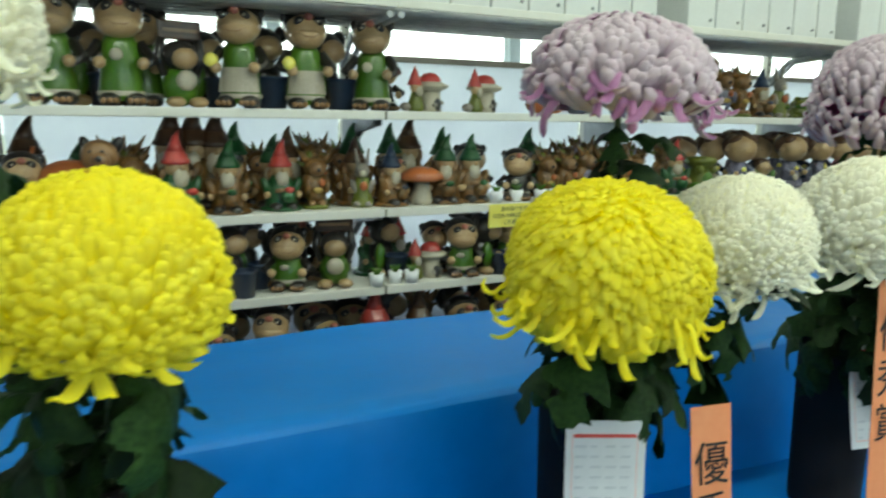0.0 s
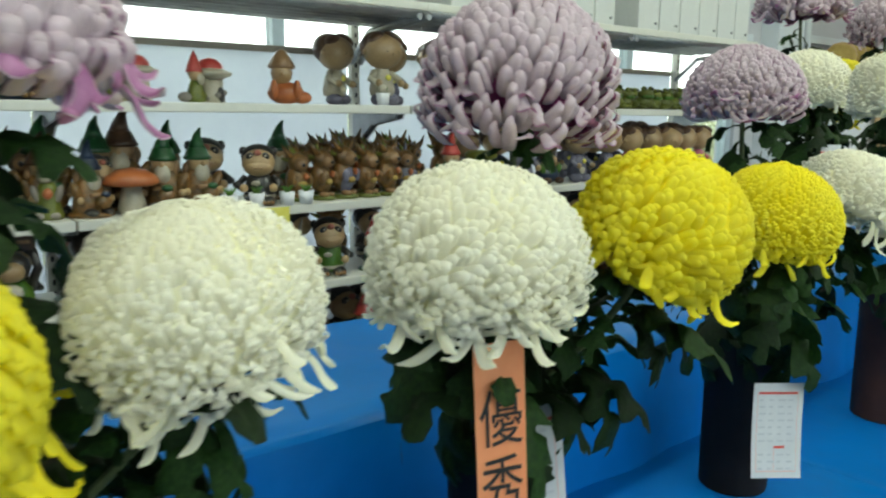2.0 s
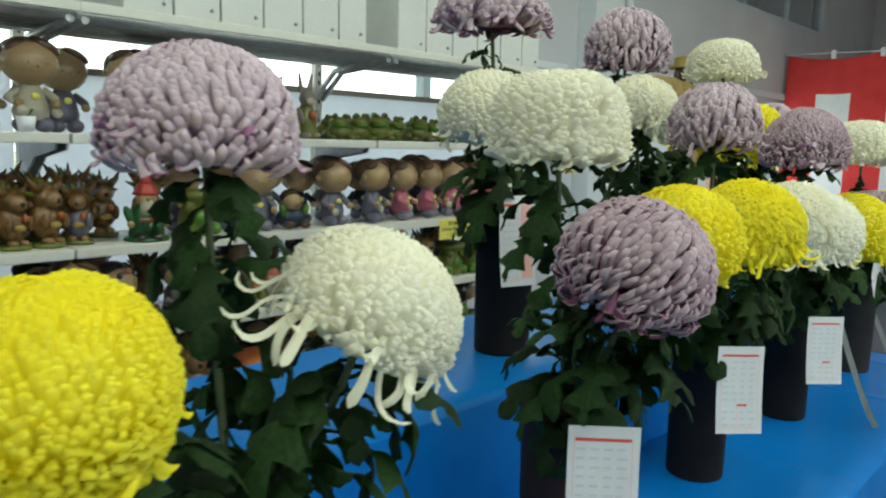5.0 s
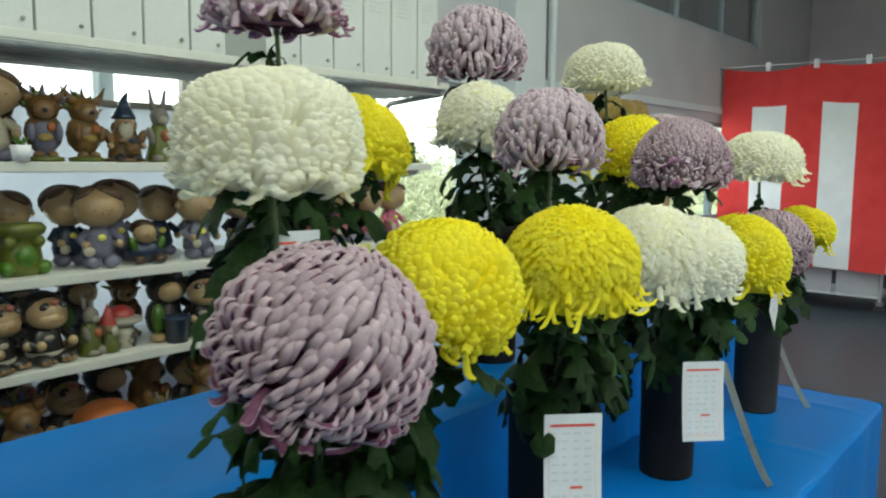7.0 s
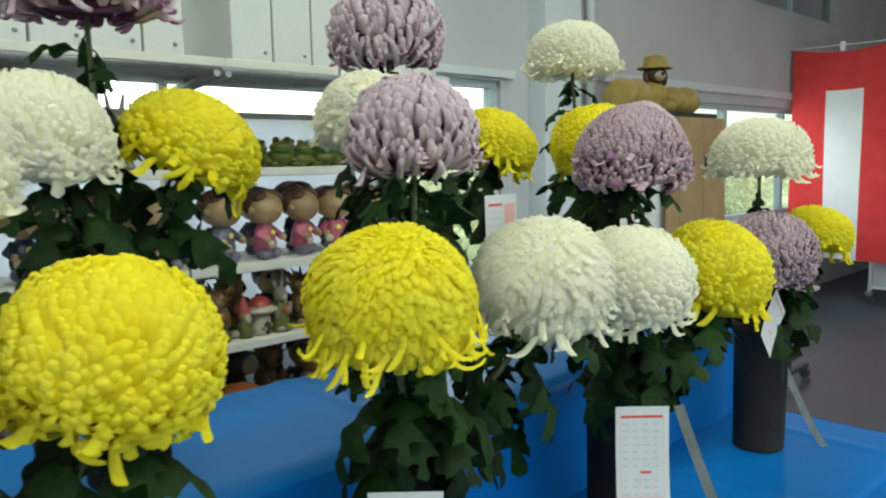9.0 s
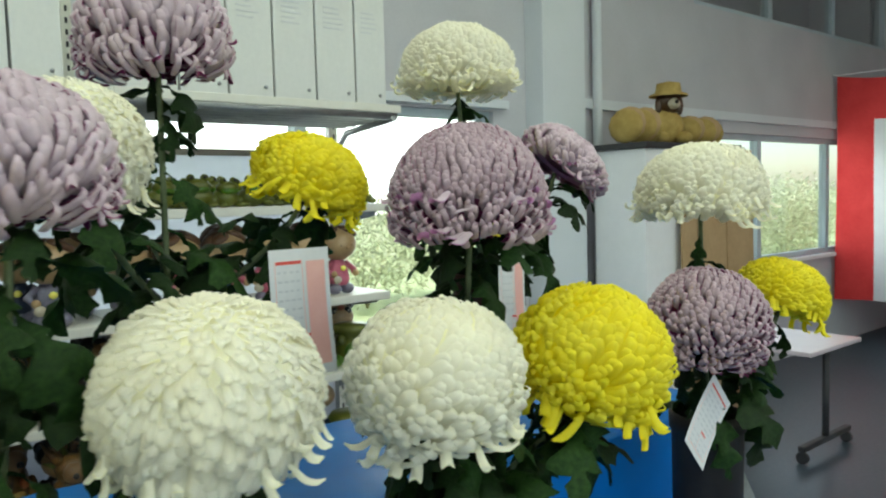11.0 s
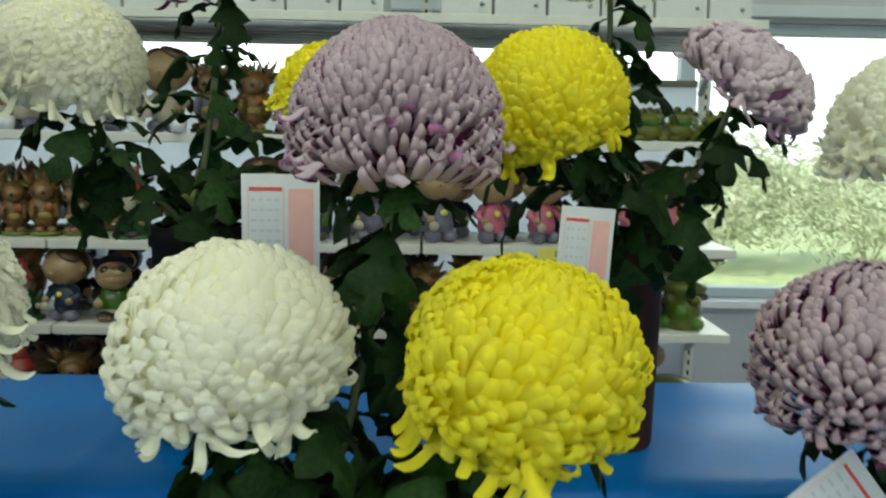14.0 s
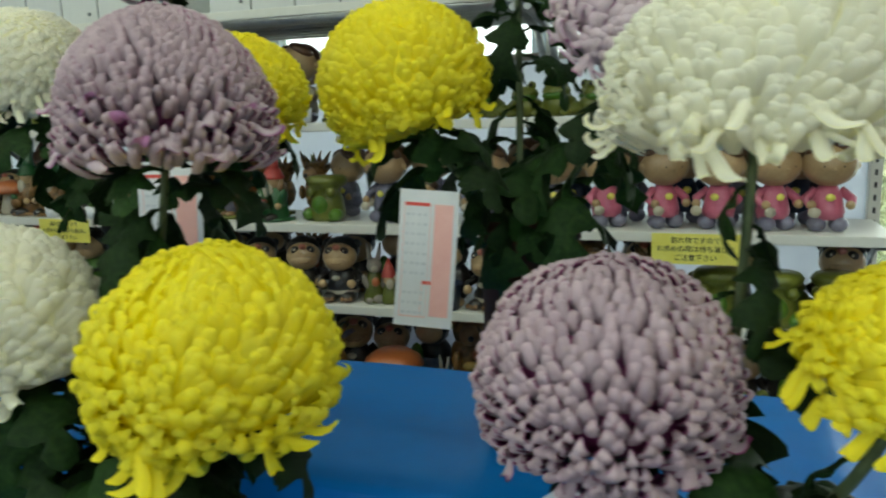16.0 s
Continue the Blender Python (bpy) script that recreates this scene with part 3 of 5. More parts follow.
def hanging_petals(head, R, seed, count, mats, drop, flare, curl, wide, reach, flat, bell):
    """The long outer petals that hang below the dome and curl at the tip, each a part of its own."""
    rng = np.random.default_rng(seed + 77)
    rows, cross = 12, (-1.0, -0.6, 0.0, 0.6, 1.0)
    for k in range(count):
        a = 2 * math.pi * (k * 0.618034 + rng.uniform(-0.06, 0.06))
        th = radians(reach - rng.uniform(0, 26))
        sunk = max(0.0, -math.cos(th))
        out = R * 0.95 * math.sin(th) * (1 + 0.30 * bell * sunk)
        z = R * 0.95 * math.cos(th) * flat - bell * sunk * R * 1.35 * flat
        long = R * drop * rng.uniform(0.45, 1.2)
        w = wide * R * rng.uniform(0.75, 1.2)
        a0, a1 = radians(-48 + 44 * flare + rng.normal(0, 12)), radians(-84 + 30 * flare * rng.uniform(-0.4, 1))
        hook = radians(curl * rng.uniform(30, 175)) * (1 if rng.random() < 0.68 else -0.8)
        veer = rng.normal(0, 0.5)
        path = []
        for r in range(rows):
            f = r / (rows - 1)
            e = a0 + (a1 - a0) * min(1, f / 0.55) + hook * max(0.0, (f - 0.36) / 0.64) ** 1.4
            round_off = math.sqrt(max(0.01, 1 - max(0.0, (f - 0.80) / 0.205) ** 2))
            path.append((out, z, w * (0.62 + 0.42 * f) * round_off, e, a + veer * f * f * 0.35))
            out, z = out + math.cos(e) * long / rows, z + math.sin(e) * long / rows
        vs = []
        for layer in (0, 1):
            for o, zz, h, e, aa in path:
                rd, tg = Vector((math.cos(aa), math.sin(aa), 0)), Vector((-math.sin(aa), math.cos(aa), 0))
                # across the petal: a shallow channel, open on the inner side
                nrm = rd * -math.sin(e) + Vector((0, 0, math.cos(e)))
                for c in cross:
                    vs.append(rd * o + Vector((0, 0, zz)) + tg * h * c - nrm * (0.55 * h * c * c + (0.014 * R if layer else 0)))
        fs = np.concatenate([grid_faces(1, rows, 5), grid_faces(1, rows, 5, rows * 5, True)])
        sl = [0] * (4 * (rows - 1)) + [1] * (4 * (rows - 1))
        part_data("petal", vs, fs.tolist(), mats, head, sl)


def leaf_mesh(seed):
    """A lobed chrysanthemum leaf one unit long, bending down towards its tip."""
    rng = np.random.default_rng(seed)
    n = 22
    vs, fs = [], []
    bend = rng.uniform(1.5, 2.5)
    x = z = 0.0
    for i in range(n + 1):
        u = i / n
        a = 0.55 - bend * u ** 0.85
        if i:
            x, z = x + math.cos(a) / n, z + math.sin(a) / n
        env = 0.014 if u < 0.22 else 0.016 + 0.205 * math.sin(math.pi * min(1, (u - 0.22) / 0.78) ** 0.8) ** 0.8
        for side in (-1, 1):
            lobe = 1 - (0.72 if u > 0.26 else 0) * (0.5 + 0.5 * math.cos(2 * math.pi * (u * 3.4 + 0.06 * side + seed * 0.13))) ** 1.5
            tooth = 1 + 0.10 * math.sin(u * 55 + side)
            w = env * lobe * tooth * side
            vs.append((x, w, z - 0.55 * abs(w) + 0.03 * math.sin(u * 17 + side)))
            vs.append((x, w * 0.5, z + 0.02 * math.sin(u * 20 + seed)))
        vs.append((x, 0, z - 0.015))
    for i in range(n):
        a, b = 5 * i, 5 * i + 5
        for p, q in ((0, 1), (1, 4), (4, 3), (3, 2)):
            fs.append((a + p, a + q, b + q, b + p))
    me = bpy.data.meshes.new("leaf")
    me.from_pydata(vs, [], fs)
    me.materials.append(LEAF)
    me.shade_smooth()
    me.update()
    return me


LEAVES = [leaf_mesh(s) for s in range(6)]

KINDS = {
    # style, petals, flat, reach, mats, length, half width, looseness, lean, bell, gap, then hanging petals: count, drop, flare, curl, half width
    "yellow_ball": ("round", 1050, 0.94, 130, (YEL, YEL2), 0.165, 0.066, 0.9, 0.1, 0.0, 0.0, (30, 0.36, 0.2, 0.9, 0.085)),
    "yellow_fine": ("round", 1700, 0.92, 130, (YEL, YEL2), 0.130, 0.048, 0.5, 0.0, 0.0, 0.0, (30, 0.46, 0.7, 0.9, 0.060)),
    "yellow_fringe": ("round", 1250, 0.88, 118, (YEL, YEL2), 0.17, 0.056, 0.7, 0.1, 0.2, 0.0, (60, 0.52, 0.5, 1.25, 0.050)),
    "yellow_shaggy": ("round", 860, 0.92, 126, (YEL, YEL2), 0.18, 0.073, 1.1, 0.45, 0.1, 0.0, (34, 0.50, 0.3, 0.8, 0.078)),
    "yellow_drape": ("round", 760, 0.76, 118, (YEL, YEL2), 0.19, 0.076, 1.1, 0.35, 0.15, 0.0, (36, 0.52, 0.25, 0.7, 0.076)),
    "white_ball": ("round", 1000, 0.90, 126, (WHI, WHI2), 0.16, 0.068, 1.0, 0.0, 0.05, 0.0, (46, 0.34, 0.4, 1.3, 0.076)),
    "white_wide": ("round", 1050, 0.80, 128, (WHI, WHI2), 0.16, 0.070, 1.0, 0.0, 0.10, 0.0, (54, 0.26, 0.3, 1.5, 0.080)),
    "white_fine": ("round", 1600, 0.86, 122, (WHI, WHI2), 0.13, 0.049, 0.8, 0.1, 0.15, 0.0, (54, 0.40, 0.2, 0.7, 0.056)),
    "white_full": ("round", 1350, 0.90, 126, (WHI, WHI2), 0.15, 0.058, 1.1, 0.4, 0.05, 0.0, (50, 0.40, 0.3, 1.1, 0.070)),
    "white_fringe": ("round", 1150, 0.88, 122, (WHI, WHI2), 0.17, 0.060, 1.0, 0.3, 0.15, 0.0, (44, 0.44, 0.25, 0.9, 0.062)),
    "white_fall": ("round", 820, 0.90, 128, (WHI, WHI2), 0.18, 0.080, 1.1, 0.5, 0.05, 0.0, (46, 0.34, 0.3, 1.3, 0.080)),
    "white_hook": ("round", 1500, 0.86, 110, (WHI, WHI2), 0.13, 0.050, 1.0, 0.1, 0.1, 0.0, (32, 0.75, 0.2, 1.1, 0.060)),
    "white_cushion": ("round", 1100, 0.82, 112, (WHI, WHI2), 0.15, 0.060, 1.0, 0.1, 0.15, 0.0, (64, 0.34, 0.8, 1.5, 0.056)),
    "mauve_scale": ("scale", 1300, 0.92, 108, (MAU, MAG), 0.130, 0.051, 0.5, 0.0, 0.75, 0.05, (44, 0.26, 0.8, 1.5, 0.085)),
    "mauve_pompon": ("scale", 900, 0.90, 126, (MAU, MAG), 0.130, 0.066, 0.7, 0.0, 0.20, 0.14, (30, 0.30, 0.5, 1.2, 0.070)),
    "mauve_ball": ("long", 720, 0.92, 128, (MAU, MAG), 0.195, 0.065, 0.75, 0.35, 0.1, 0.50, (40, 0.36, 0.7, 1.0, 0.078)),
    "mauve_shaggy": ("long", 560, 0.90, 118, (PNK, MAG), 0.20, 0.072, 1.0, 0.0, 0.25, 0.25, (40, 0.36, 0.4, 0.8, 0.062)),
    "pink_shaggy": ("long", 480, 0.90, 118, (PNK, MAG), 0.19, 0.074, 1.0, 0.0, 0.3, 0.30, (40, 0.36, 0.5, 1.1, 0.070)),
    "pink_dome": ("long", 480, 0.74, 104, (PNK, PNK2), 0.20, 0.084, 1.0, 0.0, 0.2, 0.10, (50, 0.52, 0.3, 1.0, 0.074)),
    "pink_bell": ("scale", 500, 0.90, 110, (PNK, MAG), 0.18, 0.088, 0.8, 0.0, 0.75, 0.36, (46, 0.28, 0.4, 1.2, 0.080)),
    "pink_scale": ("scale", 1000, 0.84, 108, (PNK, PNK2), 0.145, 0.062, 0.6, 0.0, 0.5, 0.05, (40, 0.28, 0.4, 1.3, 0.068)),
    "pink_loose": ("long", 420, 0.66, 106, (PNK, PNK2), 0.20, 0.076, 1.2, 0.0, 0.1, 0.10, (48, 0.34, 0.6, 1.0, 0.068)),
}
FALLING = {"yellow_fringe": 1.0, "white_fringe": 1.0}
BOXY = {"white_wide": 0.34, "white_cushion": 0.12}
COLOUR = {"yellow": "yellow", "white": "white", "mauve": "mauve", "pink": "pale pink"}


def plant(px, py, pz, pot, heads, seed, pot_h=0.30, pot_r=0.060, leafy=36):
    """A pot with one to three tall stems, each ending in one huge bloom."""
    rng = np.random.default_rng(seed)
    names = sorted({COLOUR[h[4].split("_")[0]] for h in heads})
    pot_word = {POTB: "black", POTR: "brown", POTG: "grey-brown"}[pot]
    t = thing("potted_chrysanthemum", px, py, pz, f"{pot_word} pot with large {', '.join(names)} chrysanthemum blooms", "potted flower", "chrysanthemums on the stage")
    bm = bmesh.new()
    r = pot_r
    lathe(bm, [(0, 0), (r * 0.93, 0), (r * 0.95, 0.006), (r, pot_h - 0.03), (r + 0.004, pot_h - 0.028), (r + 0.005, pot_h - 0.002), (r - 0.002, pot_h), (r - 0.006, pot_h - 0.004), (r - 0.008, pot_h - 0.04)], 28)
    part("pot", bm, pot, t)
    bm = bmesh.new()
    lathe(bm, [(r - 0.008, pot_h - 0.035), (r * 0.5, pot_h - 0.026), (0, pot_h - 0.022)], 20)
    part("soil", bm, SOIL, t)
    for k, (hx, hy, hz, size, kind, tilt, toward) in enumerate(heads):
        style, n, flat, reach, mats, ln, wd, loose, lean, bell, gap, hang = KINDS[kind]
        R = size / 2 / 1.10
        c = Vector((hx - px, hy - py, hz - pz))
        turn = pose(0, 0, 0, 0, 0, toward) @ pose(0, 0, 0, 0, tilt, 0)
        # stem
        top = c + (turn.to_3x3() @ Vector((0, 0, -0.30 * R)))
        foot = Vector((0.3 * r * math.cos(2.1 * k), 0.3 * r * math.sin(2.1 * k), pot_h - 0.03))
        knee = Vector((c.x * 0.75, c.y * 0.75, pot_h + (top.z - pot_h) * 0.42))
        pts = [foot.lerp(knee, f).lerp(knee.lerp(top, f), f) for f in [i / 9 for i in range(10)]]
        bm = bmesh.new()
        tube(bm, pts, 0.0050, 7, taper=0.8)
        part("stem", bm, STEM, t)
        head = bloom(R, style, n, seed * 7 + k, flat, reach, list(mats), t, ln, wd, loose, lean, bell, gap, FALLING.get(kind, 0.0), BOXY.get(kind, 0.0))
        head.matrix_local = Matrix.Translation(c) @ turn @ pose(0, 0, 0, 0, 0, rng.uniform(0, 360))
        head["label"] = COLOUR[kind.split("_")[0]] + " incurved flower head"
        cnt, drop, flare, curl, wide = hang
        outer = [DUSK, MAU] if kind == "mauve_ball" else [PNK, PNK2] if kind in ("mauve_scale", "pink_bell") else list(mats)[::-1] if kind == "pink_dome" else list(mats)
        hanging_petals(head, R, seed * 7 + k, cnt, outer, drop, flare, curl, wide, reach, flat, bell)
        # leaves up the stem
        for j in range(leafy):
            f = 0.06 + 0.90 * ((j + rng.uniform(0, 0.6)) / leafy) ** 0.95
            i = min(8, int(f * 9))
            p = pts[i].lerp(pts[i + 1], f * 9 - i)
            a = j * 137.5 + rng.uniform(-50, 50) + 40 * k
            s = rng.uniform(0.075, 0.150) * (1.15 if f < 0.6 else 1.0 if f < 0.85 else 0.8)
            lf = new("leaf", LEAVES[int(rng.integers(0, 6))])
            lf.parent = t
            lf.matrix_local = Matrix.Translation(p) @ pose(0, 0, 0, rng.uniform(-25, 25), rng.uniform(-25, 42), a) @ Matrix.Diagonal((s, s * rng.uniform(0.85, 1.15), s, 1))
    return t


FRONT_Y, BACK_Y = 0.765, 1.09
plant(0.02, FRONT_Y, LOW_Z, POTB, [(0.036, 0.601, 1.280, 0.186, "yellow_ball", 8, 250), (-0.085, 0.780, 1.470, 0.191, "white_ball", 0, 0)], 11)
plant(0.62, FRONT_Y, LOW_Z, POTB, [(0.518, 0.613, 1.249, 0.227, "yellow_fringe", 6, 270), (0.729, 0.627, 1.264, 0.187, "white_fine", 14, 200), (0.610, 0.711, 1.446, 0.225, "pink_dome", 4, 270)], 12)
plant(1.15, FRONT_Y, LOW_Z, POTB, [(1.000, 0.636, 1.267, 0.215, "white_full", 4, 270), (1.211, 0.578, 1.285, 0.188, "yellow_shaggy", 28, 300), (1.135, 0.726, 1.442, 0.222, "pink_bell", 5, 270)], 13)
plant(1.72, FRONT_Y, LOW_Z, POTB, [(1.505, 0.615, 1.267, 0.170, "yellow_fine", 10, 250), (1.794, 0.642, 1.273, 0.181, "white_hook", 30, 320), (1.715, 0.796, 1.439, 0.192, "pink_scale", 0, 0)], 14)
plant(2.26, 0.740, LOW_Z, POTR, [(2.175, 0.584, 1.282, 0.193, "mauve_ball", 16, 290), (2.379, 0.627, 1.295, 0.180, "yellow_ball", 14, 300), (2.251, 0.761, 1.455, 0.203, "white_wide", 0, 0)], 15)
plant(2.80, FRONT_Y, LOW_Z, POTB, [(2.689, 0.654, 1.294, 0.201, "yellow_fringe", 5, 250), (2.960, 0.663, 1.284, 0.200, "white_fringe", 10, 230), (2.844, 0.793, 1.481, 0.183, "mauve_shaggy", 0, 0)], 16)
plant(3.30, FRONT_Y, LOW_Z, POTB, [(3.229, 0.695, 1.244, 0.208, "white_fall", 12, 240), (3.482, 0.685, 1.231, 0.215, "yellow_shaggy", 14, 280), (3.368, 0.791, 1.444, 0.214, "mauve_scale", 0, 0)], 17)
plant(3.88, FRONT_Y, LOW_Z, POTG, [(3.805, 0.723, 1.233, 0.206, "mauve_pompon", 8, 250), (4.003, 0.690, 1.261, 0.159, "yellow_drape", 24, 330), (3.905, 0.793, 1.436, 0.230, "white_cushion", 0, 0)], 18, leafy=12)
plant(2.55, BACK_Y, BACK_Z, POTB, [(2.452, 1.061, 1.480, 0.198, "white_ball", 4, 250), (2.666, 1.079, 1.475, 0.205, "yellow_drape", 26, 330), (2.553, 1.145, 1.681, 0.233, "pink_loose", 0, 0)], 19, leafy=22)
plant(3.08, BACK_Y, BACK_Z, POTB, [(2.952, 1.023, 1.514, 0.188, "white_fringe", 14, 330), (3.286, 1.050, 1.474, 0.182, "yellow_drape", 24, 330), (3.102, 1.159, 1.685, 0.216, "pink_shaggy", 4, 200)], 20, leafy=22)
plant(3.665, BACK_Y, BACK_Z, POTR, [(3.539, 0.987, 1.467, 0.202, "yellow_ball", 18, 220), (3.794, 1.011, 1.499, 0.184, "pink_loose", 40, 330), (3.642, 1.130, 1.673, 0.223, "white_cushion", 0, 0)], 21, leafy=22)


# ---- cards and prize strips ----
def score_card(x, y, z_top, turn, tilt=0.0, pink=False, w=0.092, h=0.17, group="judging cards"):
    """A curved paper card with red headings, ruled boxes and unreadable print."""
    t = thing("score_card", x, y, z_top, "white paper judging card with red headings hanging among the leaves", "card", group)
    t.matrix_world = pose(x, y, z_top, 0, tilt, turn)

    def bend(u, v):
        return 0.010 * math.sin(u * 2.2) + 0.014 * (v / h) ** 2

    def patch(name, u0, u1, v0, v1, lift, material, label=""):
        bm = bmesh.new()
        nu, nv = 6, 8
        vs = [[bm.verts.new((u0 + (u1 - u0) * i / nu, -bend(u0 + (u1 - u0) * i / nu, v0 + (v1 - v0) * j / nv) * 1.0 - lift, -(v0 + (v1 - v0) * j / nv))) for j in range(nv + 1)] for i in range(nu + 1)]
        for i in range(nu):
            for j in range(nv):
                bm.faces.new((vs[i][j], vs[i][j + 1], vs[i + 1][j + 1], vs[i + 1][j]))
        return part(name, bm, material, t, label, True)

    patch("paper", -w / 2, w / 2, 0, h, 0, PAPER)
    patch("paper_back", -w / 2, w / 2, 0, h, -0.0008, PAPER)
    split = 0.52 if pink else 0.88
    patch("red_heading", -w * 0.40, w * (split - 0.5), h * 0.092, h * 0.118, 0.0007, REDINK, "red printed heading")
    patch("red_heading", -w * 0.05, w * 0.16, h * 0.665, h * 0.69, 0.0007, REDINK, "red printed heading")
    for u0, u1, v0, v1 in ((-0.42, -0.41, 0.09, 0.93), (split - 0.49, split - 0.48, 0.09, 0.93), (-0.42, split - 0.48, 0.925, 0.933), (-0.06, -0.05, 0.66, 0.93)):
        patch("ruled_line", w * u0, w * u1, h * v0, h * v1, 0.0007, PINKINK, "thin red printed line")
    if pink:
        patch("pink_column", w * 0.10, w * 0.42, h * 0.10, h * 0.92, 0.0007, PINKINK, "pink printed column")
    bm = bmesh.new()
    rng = random.Random(int(x * 100))
    for j in range(11):
        v = h * (0.17 + 0.072 * j)
        if 0.63 < v / h < 0.73:
            continue
        for i in range(4):
            u = -w * 0.38 + (split - 0.12) * w * i / 4
            L = (split - 0.12) * w / 4 * rng.uniform(0.4, 0.8)
            y0 = -bend(u, v) - 0.0010
            y1 = -bend(u + L, v) - 0.0010
            bm.faces.new([bm.verts.new(p) for p in ((u, y0, -v), (u, -bend(u, v + 0.003) - 0.001, -v - 0.003), (u + L, -bend(u + L, v + 0.003) - 0.001, -v - 0.003), (u + L, y1, -v))])
    tagged(part("print", bm, GREYINK, t, "small grey printing"), kind="stuff")
    return t


def prize_strip(x, y, z_top, turn, lean, long=0.36, w=0.049):
    """An orange paper strip with three brushed characters."""
    t = thing("prize_strip", x, y, z_top, "orange paper prize strip with black brushed characters on a pot", "prize strip", "prize strips")
    t.matrix_world = pose(x, y, z_top, 0, lean, turn)
    bm = bmesh.new()
    box(bm, -w / 2, 0, -long, w / 2, 0.0012, 0)
    part("strip", bm, ORANGE, t)
    for k, ch in enumerate("優秀賞"):
        lettering("character", ch, 0.047, INK, t, pose(0, -0.0012, -0.075 - 0.064 * k, 90, 0, 0) @ Matrix.Diagonal((0.92, 1.25, 1, 1)))
    return t


def leaning_strip(x, y, z, dx, dy, up, turn):
    """A thin curved plastic strip that leans from a plant down to the cloth."""
    t = thing("label_strip", x, y, z, "narrow grey plastic label strip leaning down from a plant", "label", "label strips")
    bm = bmesh.new()
    n, w = 10, 0.011
    rows = []
    for i in range(n + 1):
        f = i / n
        c = Vector((dx * f ** 0.8, dy * f, up * f ** 1.15))
        s = Vector((math.cos(radians(turn)), math.sin(radians(turn)), 0)) * w
        rows.append([bm.verts.new(c - s), bm.verts.new(c + s)])
    for a, b in zip(rows, rows[1:]):
        bm.faces.new((a[0], a[1], b[1], b[0]))
    bmesh.ops.solidify(bm, geom=bm.faces[:], thickness=0.0015)
    part("strip", bm, STAKE, t)
    return t


score_card(0.545, 0.630, 1.065, -25)
score_card(1.105, 0.672, 1.08, -20, tilt=-4)
score_card(1.640, 0.655, 0.995, -35, w=0.078, h=0.15)
score_card(2.160, 0.608, 1.072, -48)
score_card(2.690, 0.645, 1.072, -42, w=0.086, h=0.16)
score_card(3.180, 0.645, 1.052, -42, w=0.084, h=0.155)
score_card(3.805, 0.692, 1.125, 0, tilt=52, w=0.072, h=0.130)
score_card(2.47, 1.00, 1.33, -15, pink=True, h=0.17, w=0.08)
score_card(3.218, 0.975, 1.376, 5, pink=True, h=0.175, w=0.094)
score_card(3.588, 0.940, 1.345, 8, tilt=4, pink=True, h=0.150, w=0.066)
prize_strip(0.984, 0.583, 1.200, -20, -3)
prize_strip(0.662, 0.588, 1.078, -20, -5)
leaning_strip(3.965, 0.645, 0.764, -0.06, 0.08, 0.20, -20)
leaning_strip(3.36, 0.560, 0.764, -0.06, 0.09, 0.26, -20)
leaning_strip(2.27, 0.590, 0.764, -0.04, 0.07, 0.20, -20)

# ---- display shelving ----
SH_Y0, SH_Y1 = 2.40, 2.78
BAYS = [(-1.25, -0.13), (-0.13, 1.04), (1.04, 2.20), (2.20, 3.37), (3.37, 4.37)]
LEVELS = (0.47, 0.815, 1.09, 1.425)


